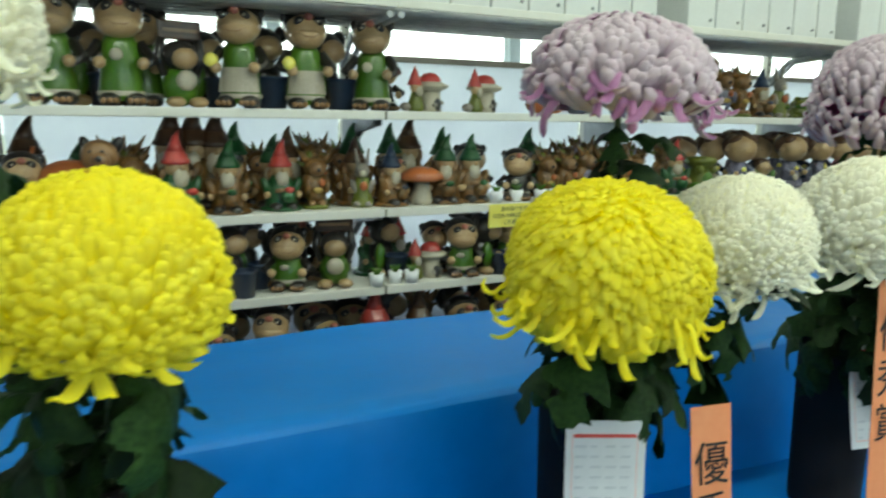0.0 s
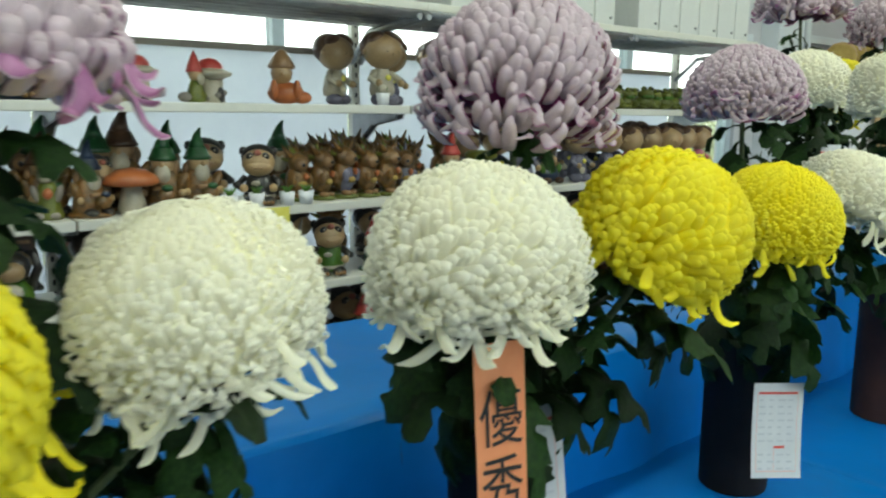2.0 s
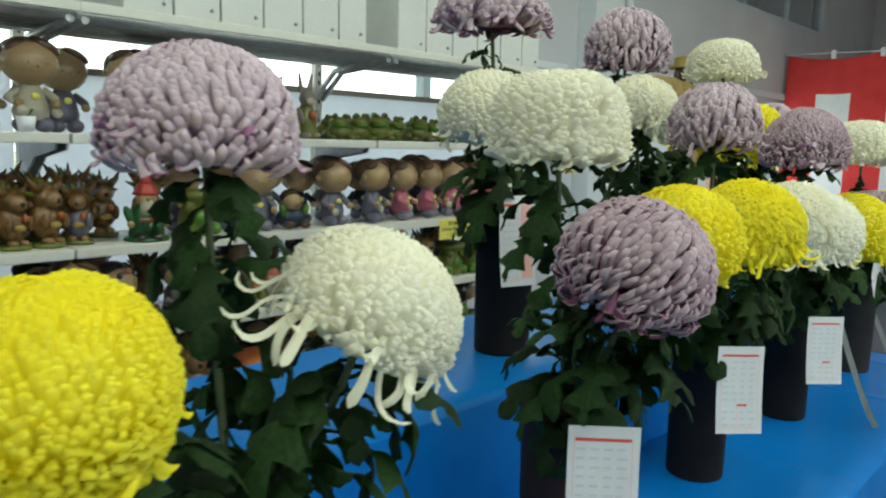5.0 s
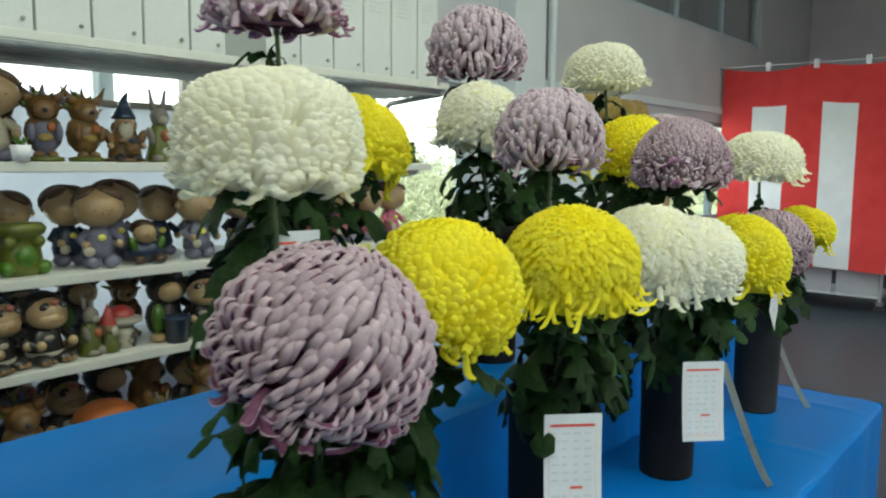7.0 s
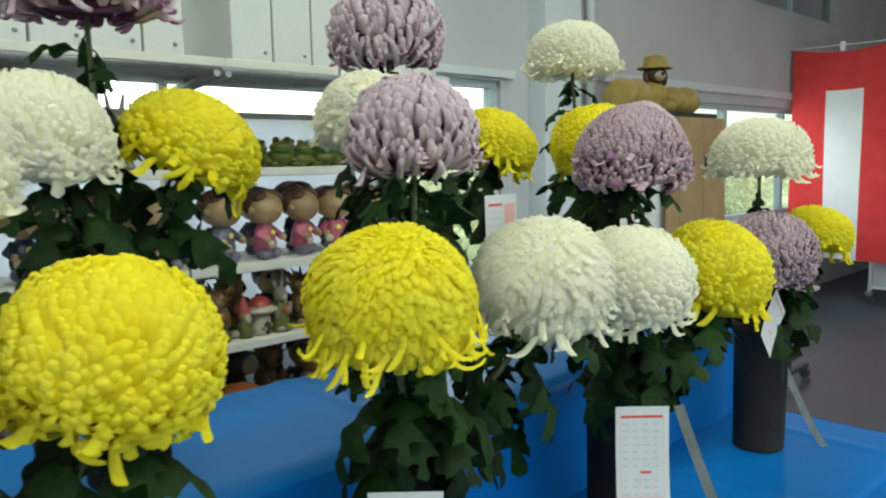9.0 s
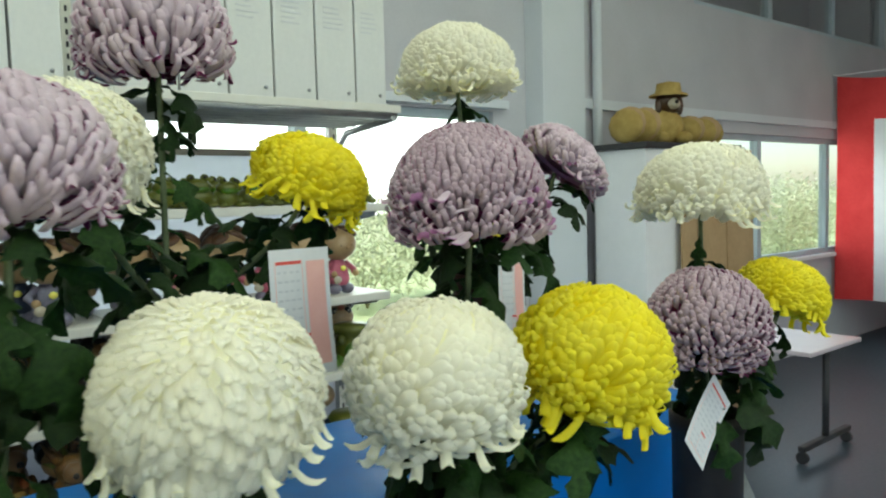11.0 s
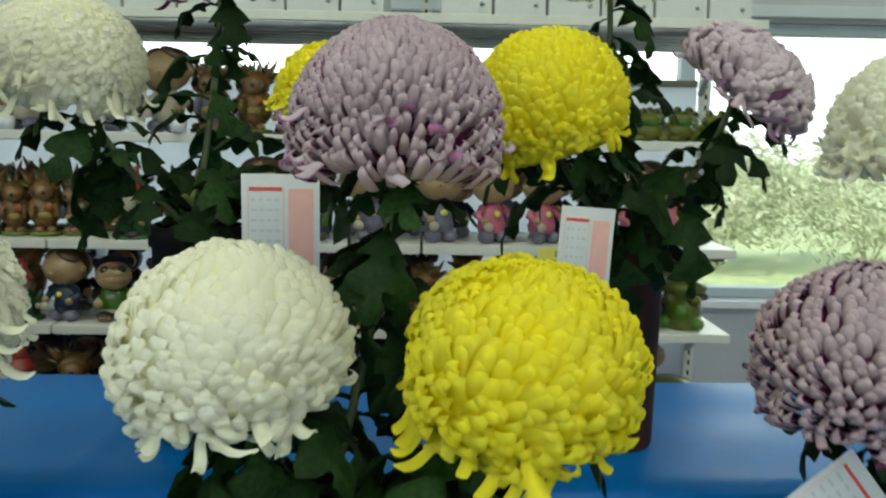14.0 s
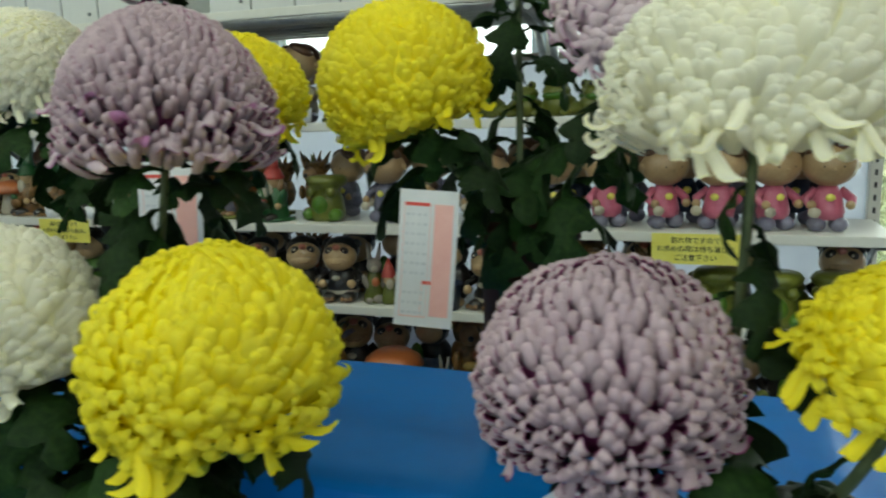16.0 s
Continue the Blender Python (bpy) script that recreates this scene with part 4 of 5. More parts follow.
def shelf_unit(x0, x1, first):
    t = thing("shelf_unit", (x0 + x1) / 2, SH_Y1, 0, "cream steel display shelving crowded with garden ornaments", "shelf", "display shelves")
    w = (x1 - x0) / 2
    d = SH_Y0 - SH_Y1
    for s in ((-1, 1) if first else (1,)):
        bm = bmesh.new()
        box(bm, s * w - 0.018, 0.0, 0, s * w + 0.018, 0.035, 2.6, 0.003)
        for k in range(60):
            z = 0.25 + k * 0.039
            box(bm, s * w - 0.004, -0.0015, z, s * w + 0.004, 0.001, z + 0.018, slot=1)
        part("upright", bm, [CREAM, DARKM], t)
    for z in LEVELS:
        bm = bmesh.new()
        box(bm, -w + 0.004, d, z - 0.030, w - 0.004, 0, z, 0.004)
        part("shelf", bm, CREAM, t)
        for s in (-1, 1):
            bm = bmesh.new()
            prof = [(0.0, 0.0), (d * 0.82, 0.0), (d * 0.80, -0.018), (d * 0.35, -0.045), (d * 0.12, -0.11), (0, -0.13)]
            f1 = [bm.verts.new((s * (w - 0.012), y, z - 0.031 + q)) for y, q in prof]
            f2 = [bm.verts.new((s * (w - 0.018), y, z - 0.031 + q)) for y, q in prof]
            bm.faces.new(f1)
            bm.faces.new(f2[::-1])
            for i in range(len(prof)):
                j = (i + 1) % len(prof)
                bm.faces.new((f1[j], f1[i], f2[i], f2[j]))
            bmesh.ops.recalc_face_normals(bm, faces=bm.faces)
            part("bracket", bm, STEEL, t)
    bm = bmesh.new()
    box(bm, -w + 0.02, 0.036, 0.05, w - 0.02, 0.046, 1.62, 0.002)
    part("back_panel", bm, SHEETM, t, "frosted white sheet")
    bm = bmesh.new()
    box(bm, -w + 0.02, 0.030, 1.62, w - 0.02, 0.050, 1.645, 0.002)
    part("panel_edge", bm, TAUPE, t, "brown-grey edging strip")
    # slatted top shelf
    z = 1.755
    for k in range(6):
        bm = bmesh.new()
        yy = d - 0.06 + k * 0.07
        tube(bm, [(-w, yy, z - 0.012), (w, yy, z - 0.012)], 0.016, 10)
        part("rail", bm, STEEL, t, "dull steel rail")
    bm = bmesh.new()
    box(bm, -w, d - 0.10, z - 0.004, w, d - 0.088, z + 0.024, 0.003)
    part("front_rail", bm, CREAM, t)
    for s in (-1, 1):
        bm = bmesh.new()
        tube(bm, [(s * (w - 0.02), 0, z - 0.16), (s * (w - 0.02), d * 0.35, z - 0.05), (s * (w - 0.02), d - 0.08, z - 0.022)], 0.012, 8)
        part("bracket", bm, STEEL, t)
    return t


for i, (a, b) in enumerate(BAYS):
    shelf_unit(a, b, i == 0)


def storage_case(x0, x1, seed):
    """A tall white case on the top shelf, with a small knob and lines of print."""
    t = thing("storage_case", (x0 + x1) / 2, 2.34, 1.768, "tall white storage case with a small knob", "case", "cases on the top shelf")
    w = (x1 - x0) / 2 - 0.002
    rng = random.Random(seed)
    bm = bmesh.new()
    box(bm, -w, 0.0, 0.0, w, 0.36, 0.46, 0.004)
    part("body", bm, CASEM, t)
    bm = bmesh.new()
    lathe(bm, [(0.004, 0), (0.004, 0.003), (0.0065, 0.005), (0.006, 0.009), (0, 0.010)], 10)
    k = part("knob", bm, STEEL, t)
    k.matrix_local = pose(w - 0.03, 0, 0.045, 90, 0, 0)
    bm = bmesh.new()
    for j in range(5):
        L = w * rng.uniform(0.5, 1.1)
        box(bm, -w * 0.6, -0.0012, 0.33 - 0.017 * j, -w * 0.6 + L, 0.002, 0.334 - 0.017 * j)
    tagged(part("print", bm, GREYINK, t, "faint grey printed lines"), kind="stuff")


x = -1.2
i = 0
while x < 4.25:
    w = 0.155 if i % 7 else 0.13
    if not any(abs(x + w / 2 - b[1]) < 0.06 for b in BAYS):
        storage_case(x, x + w, i)
    x += w + 0.003
    i += 1


# ---- garden ornaments: each one plain mesh ----
def ornament_mesh(name, build, mats):
    bm = bmesh.new()
    build(bm)
    ob = part(name, bm, mats)
    return ob


def gnome(hat, coat):
    def build(bm):
        lathe(bm, [(0, 0), (0.055, 0), (0.062, 0.02), (0.055, 0.07), (0.045, 0.11), (0.03, 0.13)], 12, slot=1, squash=0.85)
        ball(bm, -0.028, -0.045, 0.014, 0.024, 0.034, 0.018, slot=5)
        ball(bm, 0.028, -0.045, 0.014, 0.024, 0.034, 0.018, slot=5)
        ball(bm, 0, -0.005, 0.150, 0.036, slot=2)
        ball(bm, 0, -0.032, 0.118, 0.026, 0.016, 0.034, slot=3)
        ball(bm, 0, -0.042, 0.150, 0.009, slot=2)
        for s in (-1, 1):
            ball(bm, s * 0.056, -0.012, 0.085, 0.017, 0.02, 0.042, slot=1, tilt=s * 0.4)
            ball(bm, s * 0.058, -0.038, 0.060, 0.013, slot=2)
        # shaggy hair, a mossy foot and a bundle in the arms
        for q in range(9):
            a = radians(150 + 30 * q)
            ball(bm, 0.036 * math.cos(a + 2.1), 0.006 + 0.030 * math.sin(a + 2.1) * (0.4 if q < 5 else 1), 0.140 - 0.006 * (q % 3), 0.013, 0.012, 0.022, slot=4, seg=8)
        lathe(bm, [(0, 0), (0.078, 0), (0.080, 0.006), (0.070, 0.014), (0, 0.016)], 14, slot=1)
        ball(bm, 0.012, -0.062, 0.052, 0.030, 0.022, 0.026, slot=1, seg=10)
        ball(bm, 0.016, -0.070, 0.078, 0.018, 0.014, 0.012, slot=0, seg=8)
        lathe(bm, [(0.041, 0.160), (0.046, 0.166), (0.040, 0.175), (0.029, 0.200)], 12, slot=0)
        tube(bm, [(0, 0, 0.196), (0.002, 0.003, 0.218), (0.007, 0.008, 0.240), (0.018, 0.010, 0.262)], 0.028, 10, slot=0, taper=0.12)
        tube(bm, [(-0.03, -0.052, 0.075), (0.03, -0.052, 0.075)], 0.008, 6, slot=4)
    return ornament_mesh("garden_gnome", build, [hat, coat, SKIN, CREAMP, TAN, BLACKP])


def mole(dress, apron=False, sitting=False):
    def build(bm):
        k = 0.62 if sitting else 1.0
        for q in (-0.03, 0.03):
            ball(bm, q, -0.03, 0.015, 0.027, 0.040, 0.018, slot=0)
            for e in (-0.014, 0.0, 0.014):
                ball(bm, q + e, -0.064, 0.012, 0.008, 0.008, 0.008, slot=4, seg=6)
        lathe(bm, [(0, 0.012), (0.050, 0.012), (0.054, 0.03), (0.047, 0.09 * k), (0.042, 0.15 * k), (0.028, 0.175 * k), (0, 0.178 * k)], 14, slot=1, squash=0.8)
        if apron:
            # the apron follows the round of the skirt
            rows = []
            for zz, rr in ((0.040, 0.0585), (0.060, 0.0560), (0.085, 0.0525), (0.102, 0.0495)):
                rows.append([bm.verts.new((rr * math.cos(radians(a)), 0.82 * rr * math.sin(radians(a)), zz)) for a in range(205, 340, 13)])
            for lo, hi in zip(rows, rows[1:]):
                for i in range(len(lo) - 1):
                    bm.faces.new((lo[i], lo[i + 1], hi[i + 1], hi[i])).material_index = 3
        lathe(bm, [(0.0545, 0.024), (0.057, 0.03), (0.0545, 0.036)], 14, slot=3, squash=0.8)
        z = 0.160 * k + 0.045
        # broad tan face under a dark mask and cap, rosy nose and a smile
        ball(bm, 0, -0.014, z, 0.057, 0.048, 0.047, slot=2, seg=14)
        ball(bm, 0, -0.026, z - 0.014, 0.050, 0.042, 0.032, slot=2, seg=12)
        ball(bm, 0, 0.014, z + 0.018, 0.059, 0.048, 0.046, slot=0, seg=14)
        ball(bm, 0, -0.052, z + 0.036, 0.013, 0.011, 0.010, slot=5)
        tube(bm, [(-0.028, -0.057, z - 0.008), (-0.012, -0.066, z - 0.016), (0.012, -0.066, z - 0.016), (0.028, -0.057, z - 0.008)], 0.0020, 5, slot=4)
        for q in (-1, 1):
            ball(bm, q * 0.026, -0.046, z + 0.025, 0.015, 0.010, 0.011, slot=0, tilt=q * 0.5)
            ball(bm, q * 0.025, -0.055, z + 0.025, 0.0035, slot=3, seg=6)
        if not apron:
            ball(bm, -0.010, -0.036, 0.122 * k, 0.016, 0.008, 0.015 * k, slot=3)
        for s in (-1, 1):
            ball(bm, s * 0.050, 0.012, z + 0.038, 0.015, 0.010, 0.016, slot=0)
            tube(bm, [(s * 0.045, 0, 0.15 * k), (s * 0.074, -0.02, 0.11 * k), (s * 0.050, -0.055, 0.10 * k)], 0.014, 7, slot=0)
            ball(bm, s * 0.048, -0.058, 0.10 * k, 0.015, slot=2)
        if apron:
            ball(bm, -0.058, -0.066, 0.118, 0.018, 0.010, 0.018, slot=6)
    return ornament_mesh("mole_figurine", build, [BLACKP, dress, SKIN, CREAMP, TAN, ROSY, YLABEL])


def doll(dress, hair=HAIR, lie=False):
    def build(bm):
        for s in (-1, 1):
            ball(bm, s * 0.026, -0.015, 0.018, 0.024, 0.032, 0.020, slot=4)
        lathe(bm, [(0.0, 0.025), (0.040, 0.03), (0.044, 0.05), (0.034, 0.095), (0.022, 0.118), (0, 0.122)], 14, slot=0, squash=0.9)
        for s in (-1, 1):
            tube(bm, [(s * 0.030, 0, 0.105), (s * 0.056, -0.015, 0.082), (s * 0.046, -0.040, 0.070)], 0.012, 7, slot=0)
            ball(bm, s * 0.045, -0.045, 0.070, 0.012, slot=1)
        ball(bm, 0.0, -0.006, 0.172, 0.068, 0.060, 0.058, slot=1, seg=14)
        ball(bm, 0, 0.018, 0.186, 0.069, 0.054, 0.052, slot=2, seg=14)
        ball(bm, 0.030, -0.022, 0.214, 0.042, 0.030, 0.016, slot=2, tilt=0.45)
        ball(bm, -0.034, -0.012, 0.212, 0.032, 0.028, 0.016, slot=2, tilt=-0.5)
        ball(bm, 0, -0.066, 0.160, 0.006, 0.005, 0.005, slot=1, seg=6)
        ball(bm, 0, -0.036, 0.088, 0.012, 0.006, 0.010, slot=6, seg=8)
        for s in (-1, 1):
            ball(bm, s * 0.063, 0.0, 0.168, 0.012, slot=1)
            ball(bm, s * 0.022, -0.058, 0.168, 0.004, slot=5, seg=6)
        ball(bm, -0.04, -0.058, 0.052, 0.016, 0.008, 0.014, slot=3)
    return ornament_mesh("doll_figurine", build, [dress, SKIN, hair, CREAMP, LAVENDER, BLACKP, YLABEL])


def frog():
    def build(bm):
        ball(bm, 0, 0, 0.034, 0.056, 0.050, 0.036, slot=0)
        ball(bm, 0, -0.018, 0.072, 0.044, 0.036, 0.024, slot=0)
        ball(bm, 0, -0.030, 0.060, 0.040, 0.026, 0.014, slot=1)
        for s in (-1, 1):
            ball(bm, s * 0.022, -0.026, 0.096, 0.014, slot=0)
            ball(bm, s * 0.022, -0.038, 0.098, 0.006, slot=2)
            ball(bm, s * 0.050, 0.005, 0.022, 0.022, 0.034, 0.022, slot=0)
            ball(bm, s * 0.042, -0.042, 0.010, 0.020, 0.020, 0.010, slot=0)
    return ornament_mesh("frog_figurine", build, [OLIVE, GREENP, BLACKP])


def frog_stool():
    def build(bm):
        lathe(bm, [(0, 0), (0.05, 0), (0.056, 0.02), (0.050, 0.07), (0.036, 0.095), (0.060, 0.11), (0.066, 0.125), (0.055, 0.138), (0, 0.142)], 14, slot=0)
        for s in (-1, 1):
            ball(bm, s * 0.034, -0.034, 0.09, 0.018, slot=0)
            ball(bm, s * 0.045, -0.030, 0.02, 0.022, 0.03, 0.02, slot=1)
        ball(bm, 0, -0.045, 0.05, 0.028, 0.018, 0.03, slot=1)
    return ornament_mesh("frog_stool_figurine", build, [OLIVE, GREENP])


def hedgehog(coat):
    def build(bm):
        lathe(bm, [(0, 0), (0.05, 0), (0.052, 0.012), (0.03, 0.016), (0, 0.016)], 12, slot=4)
        ball(bm, 0, 0, 0.075, 0.040, 0.034, 0.058, slot=1)
        ball(bm, 0, 0.012, 0.085, 0.054, 0.040, 0.062, slot=0)
        ball(bm, 0, 0.006, 0.155, 0.046, 0.038, 0.042, slot=0)
        ball(bm, 0, -0.024, 0.150, 0.030, 0.026, 0.028, slot=2)
        ball(bm, 0, -0.050, 0.148, 0.008, slot=5)
        for k in range(26):
            a, e = k * 2.4, 0.2 + 1.1 * (k / 26)
            d = Vector((math.cos(a) * math.cos(e), abs(math.sin(a)) * math.cos(e) * 0.8, math.sin(e)))
            c = Vector((0, 0.008, 0.150))
            tube(bm, [c + d * 0.034, c + d * (0.060 + 0.014 * (k % 3))], 0.012, 5, slot=(0, 4, 1)[k % 3], taper=0.12)
        for s in (-1, 1):
            ball(bm, s * 0.018, -0.018, 0.02, 0.016, 0.024, 0.012, slot=2)
            ball(bm, s * 0.036, -0.030, 0.085, 0.012, 0.014, 0.026, slot=1)
        for s in (-1, 1):
            tube(bm, [(s * 0.028, 0, 0.178), (s * 0.052, 0.004, 0.200), (s * 0.070, 0.010, 0.232)], 0.016, 6, slot=0, taper=0.1)
        ball(bm, 0, -0.030, 0.070, 0.022, 0.012, 0.012, slot=3)
        ball(bm, 0.016, -0.036, 0.100, 0.012, 0.009, 0.014, slot=6)
    return ornament_mesh("hedgehog_figurine", build, [MOTTLED, coat, TAN, STRAW, OLIVE, BLACKP, ORANGEP])


def castle():
    def build(bm):
        lathe(bm, [(0, 0), (0.040, 0), (0.036, 0.030), (0.035, 0.070), (0, 0.070)], 14, at=(0.030, 0, 0), slot=0)
        lathe(bm, [(0.036, 0.066), (0.060, 0.076), (0.062, 0.084), (0.046, 0.090), (0.040, 0.094), (0, 0.096)], 16, at=(0.030, 0, 0), slot=0)
        lathe(bm, [(0.038, 0.094), (0.036, 0.106), (0.022, 0.120), (0, 0.126)], 14, at=(0.030, 0, 0), slot=1)
        ball(bm, 0.034, -0.034, 0.020, 0.015, 0.010, 0.024, slot=2)
        for k in range(7):
            a = 0.9 * k
            ball(bm, 0.030 + 0.037 * math.cos(a), 0.037 * math.sin(a), 0.012 + 0.008 * (k % 4), 0.010, 0.010, 0.008, slot=5, seg=6)
        lathe(bm, [(0, 0), (0.026, 0), (0.028, 0.012), (0.020, 0.040), (0.012, 0.062), (0, 0.064)], 10, at=(-0.036, -0.010, 0), slot=3)
        ball(bm, -0.036, -0.012, 0.074, 0.021, 0.019, 0.020, slot=4)
        lathe(bm, [(0.024, 0.082), (0.020, 0.096), (0.010, 0.122), (0, 0.142)], 12, at=(-0.038, -0.008, 0), slot=1)
        ball(bm, -0.036, -0.030, 0.062, 0.013, 0.008, 0.016, slot=0)
        ball(bm, -0.072, -0.004, 0.014, 0.020, 0.018, 0.014, slot=5)
    return ornament_mesh("castle_gnome_figurine", build, [CREAMP, REDP, BLACKP, OLIVE, SKIN, TAUPE])


def tan_dog():
    def build(bm):
        ball(bm, -0.03, 0, 0.085, 0.085, 0.050, 0.060, slot=0, seg=14)
        ball(bm, 0.045, -0.010, 0.155, 0.045, 0.042, 0.040, slot=1, seg=12)
        ball(bm, 0.060, -0.045, 0.145, 0.024, 0.026, 0.020, slot=1)
        ball(bm, 0.064, -0.068, 0.150, 0.008, slot=2, seg=6)
        for s in (-1, 1):
            ball(bm, 0.045 + s * 0.036, 0.006, 0.178, 0.014, 0.012, 0.026, slot=2, tilt=s * 0.5)
            ball(bm, 0.052 + s * 0.014, -0.046, 0.166, 0.005, slot=2, seg=6)
        for x in (-0.085, -0.03, 0.03):
            tube(bm, [(x, -0.025, 0), (x, -0.020, 0.07)], 0.017, 8, slot=0)
        tube(bm, [(-0.10, 0.01, 0.10), (-0.13, 0.012, 0.14), (-0.12, 0.012, 0.175)], 0.014, 7, slot=0, taper=0.4)
    return ornament_mesh("dog_figurine", build, [ORANGEP, TAN, BLACKP])


def rabbit_gnome():
    def build(bm):
        lathe(bm, [(0, 0), (0.042, 0), (0.044, 0.012), (0.034, 0.05), (0.028, 0.10), (0.016, 0.125), (0, 0.127)], 12, slot=0)
        ball(bm, 0, -0.006, 0.140, 0.030, 0.027, 0.030, slot=1)
        ball(bm, 0, -0.028, 0.130, 0.016, 0.012, 0.014, slot=3)
        for s in (-1, 1):
            tube(bm, [(s * 0.014, 0.004, 0.160), (s * 0.020, 0.006, 0.190), (s * 0.026, 0.004, 0.226)], 0.011, 7, slot=1, taper=0.35)
            ball(bm, s * 0.034, -0.014, 0.080, 0.012, 0.013, 0.030, slot=1, tilt=s * 0.3)
            ball(bm, s * 0.020, -0.024, 0.012, 0.018, 0.026, 0.012, slot=1)
        ball(bm, 0.004, -0.034, 0.082, 0.016, 0.012, 0.018, slot=2)
    return ornament_mesh("rabbit_figurine", build, [OLIVE, TAUPE, ORANGEP, CREAMP])


def lying_gnome():
    def build(bm):
        ball(bm, 0, 0, 0.040, 0.062, 0.046, 0.040, slot=0, seg=12)
        ball(bm, -0.005, -0.018, 0.098, 0.038, 0.034, 0.034, slot=1, seg=12)
        ball(bm, -0.005, 0.000, 0.118, 0.040, 0.036, 0.028, slot=2)
        ball(bm, -0.005, -0.052, 0.096, 0.008, slot=1, seg=6)
        for s in (-1, 1):
            ball(bm, s * 0.046, -0.022, 0.066, 0.014, 0.014, 0.026, slot=3, tilt=s * 0.4)
            ball(bm, s * 0.034, -0.044, 0.016, 0.022, 0.022, 0.015, slot=2)
    return ornament_mesh("sitting_gnome", build, [NAVY, SKIN, BROWNP, GREENP])


def mushroom(cap, big=1.0):
    def build(bm):
        lathe(bm, [(0, 0), (0.045, 0), (0.050, 0.02), (0.036, 0.07), (0.030, 0.11), (0, 0.115)], 14, slot=1)
        lathe(bm, [(0.030, 0.100), (0.085, 0.098), (0.096, 0.108), (0.085, 0.130), (0.050, 0.152), (0, 0.160)], 18, slot=0)
    return ornament_mesh("mushroom_ornament", build, [cap, CREAMP])


def bunny_pot():
    def build(bm):
        lathe(bm, [(0, 0), (0.020, 0), (0.026, 0.042), (0.024, 0.042), (0.022, 0.036), (0, 0.034)], 12, slot=0)
        for k in range(9):
            a = k * 0.7
            tube(bm, [(0, 0, 0.034), (0.010 * math.cos(a), 0.010 * math.sin(a), 0.050), (0.020 * math.cos(a), 0.020 * math.sin(a), 0.062)], 0.005, 5, slot=1, taper=0.2)
    return ornament_mesh("succulent_pot", build, [BOARD, GREENP])


def bucket_mole():
    def build(bm):
        ball(bm, 0, 0.02, 0.07, 0.055, 0.045, 0.07, slot=0)
        ball(bm, 0, 0.0, 0.165, 0.056, 0.050, 0.052, slot=0)
        ball(bm, 0.010, -0.030, 0.160, 0.042, 0.034, 0.034, slot=1)
        for s in (-1, 1):
            ball(bm, s * 0.050, 0.01, 0.200, 0.020, 0.012, 0.022, slot=0)
            ball(bm, s * 0.03, -0.03, 0.014, 0.026, 0.036, 0.016, slot=1)
        lathe(bm, [(0, 0), (0.034, 0), (0.042, 0.075), (0.046, 0.078), (0.044, 0.084), (0.038, 0.080), (0.034, 0.06), (0, 0.058)], 14, at=(0.02, -0.062, 0.0), slot=2)
        ball(bm, -0.03, -0.035, 0.075, 0.022, 0.02, 0.05, slot=3)
    return ornament_mesh("mole_planter", build, [BLACKP, SKIN, NAVY, GREENP])


def orange_gnome():
    def build(bm):
        ball(bm, 0, 0, 0.034, 0.062, 0.045, 0.036, slot=0)
        ball(bm, 0.05, 0, 0.020, 0.034, 0.03, 0.020, slot=0)
        ball(bm, -0.012, -0.008, 0.095, 0.036, slot=1)
        lathe(bm, [(0.040, 0.110), (0.044, 0.118), (0.030, 0.145), (0.014, 0.165), (0, 0.172)], 12, at=(-0.012, 0, 0), slot=2)
        ball(bm, -0.012, -0.042, 0.092, 0.008, slot=1)
        for s in (-1, 1):
            ball(bm, s * 0.036, -0.035, 0.045, 0.013, 0.016, 0.030, slot=0)
    return ornament_mesh("resting_gnome", build, [ORANGEP, SKIN, TAN])


def dark_sign():
    def build(bm):
        box(bm, -0.065, -0.012, 0.19, 0.065, 0.004, 0.245, 0.006, 0)
        box(bm, -0.052, -0.0135, 0.212, 0.052, -0.010, 0.222, 0, 1)
        ball(bm, 0, 0, 0.06, 0.055, 0.045, 0.06, slot=2)
        ball(bm, 0, -0.005, 0.145, 0.052, 0.046, 0.046, slot=3)
        ball(bm, 0, -0.032, 0.138, 0.040, 0.030, 0.032, slot=4)
        ball(bm, 0, -0.040, 0.075, 0.032, 0.016, 0.03, slot=5)
        for s in (-1, 1):
            tube(bm, [(s * 0.045, 0, 0.09), (s * 0.066, 0, 0.14), (s * 0.055, -0.005, 0.195)], 0.013, 6, slot=3)
            ball(bm, s * 0.035, -0.04, 0.014, 0.028, 0.034, 0.016, slot=4)
    return ornament_mesh("sign_holding_mole", build, [BROWNP, TAN, GREENP, BLACKP, SKIN, CREAMP])


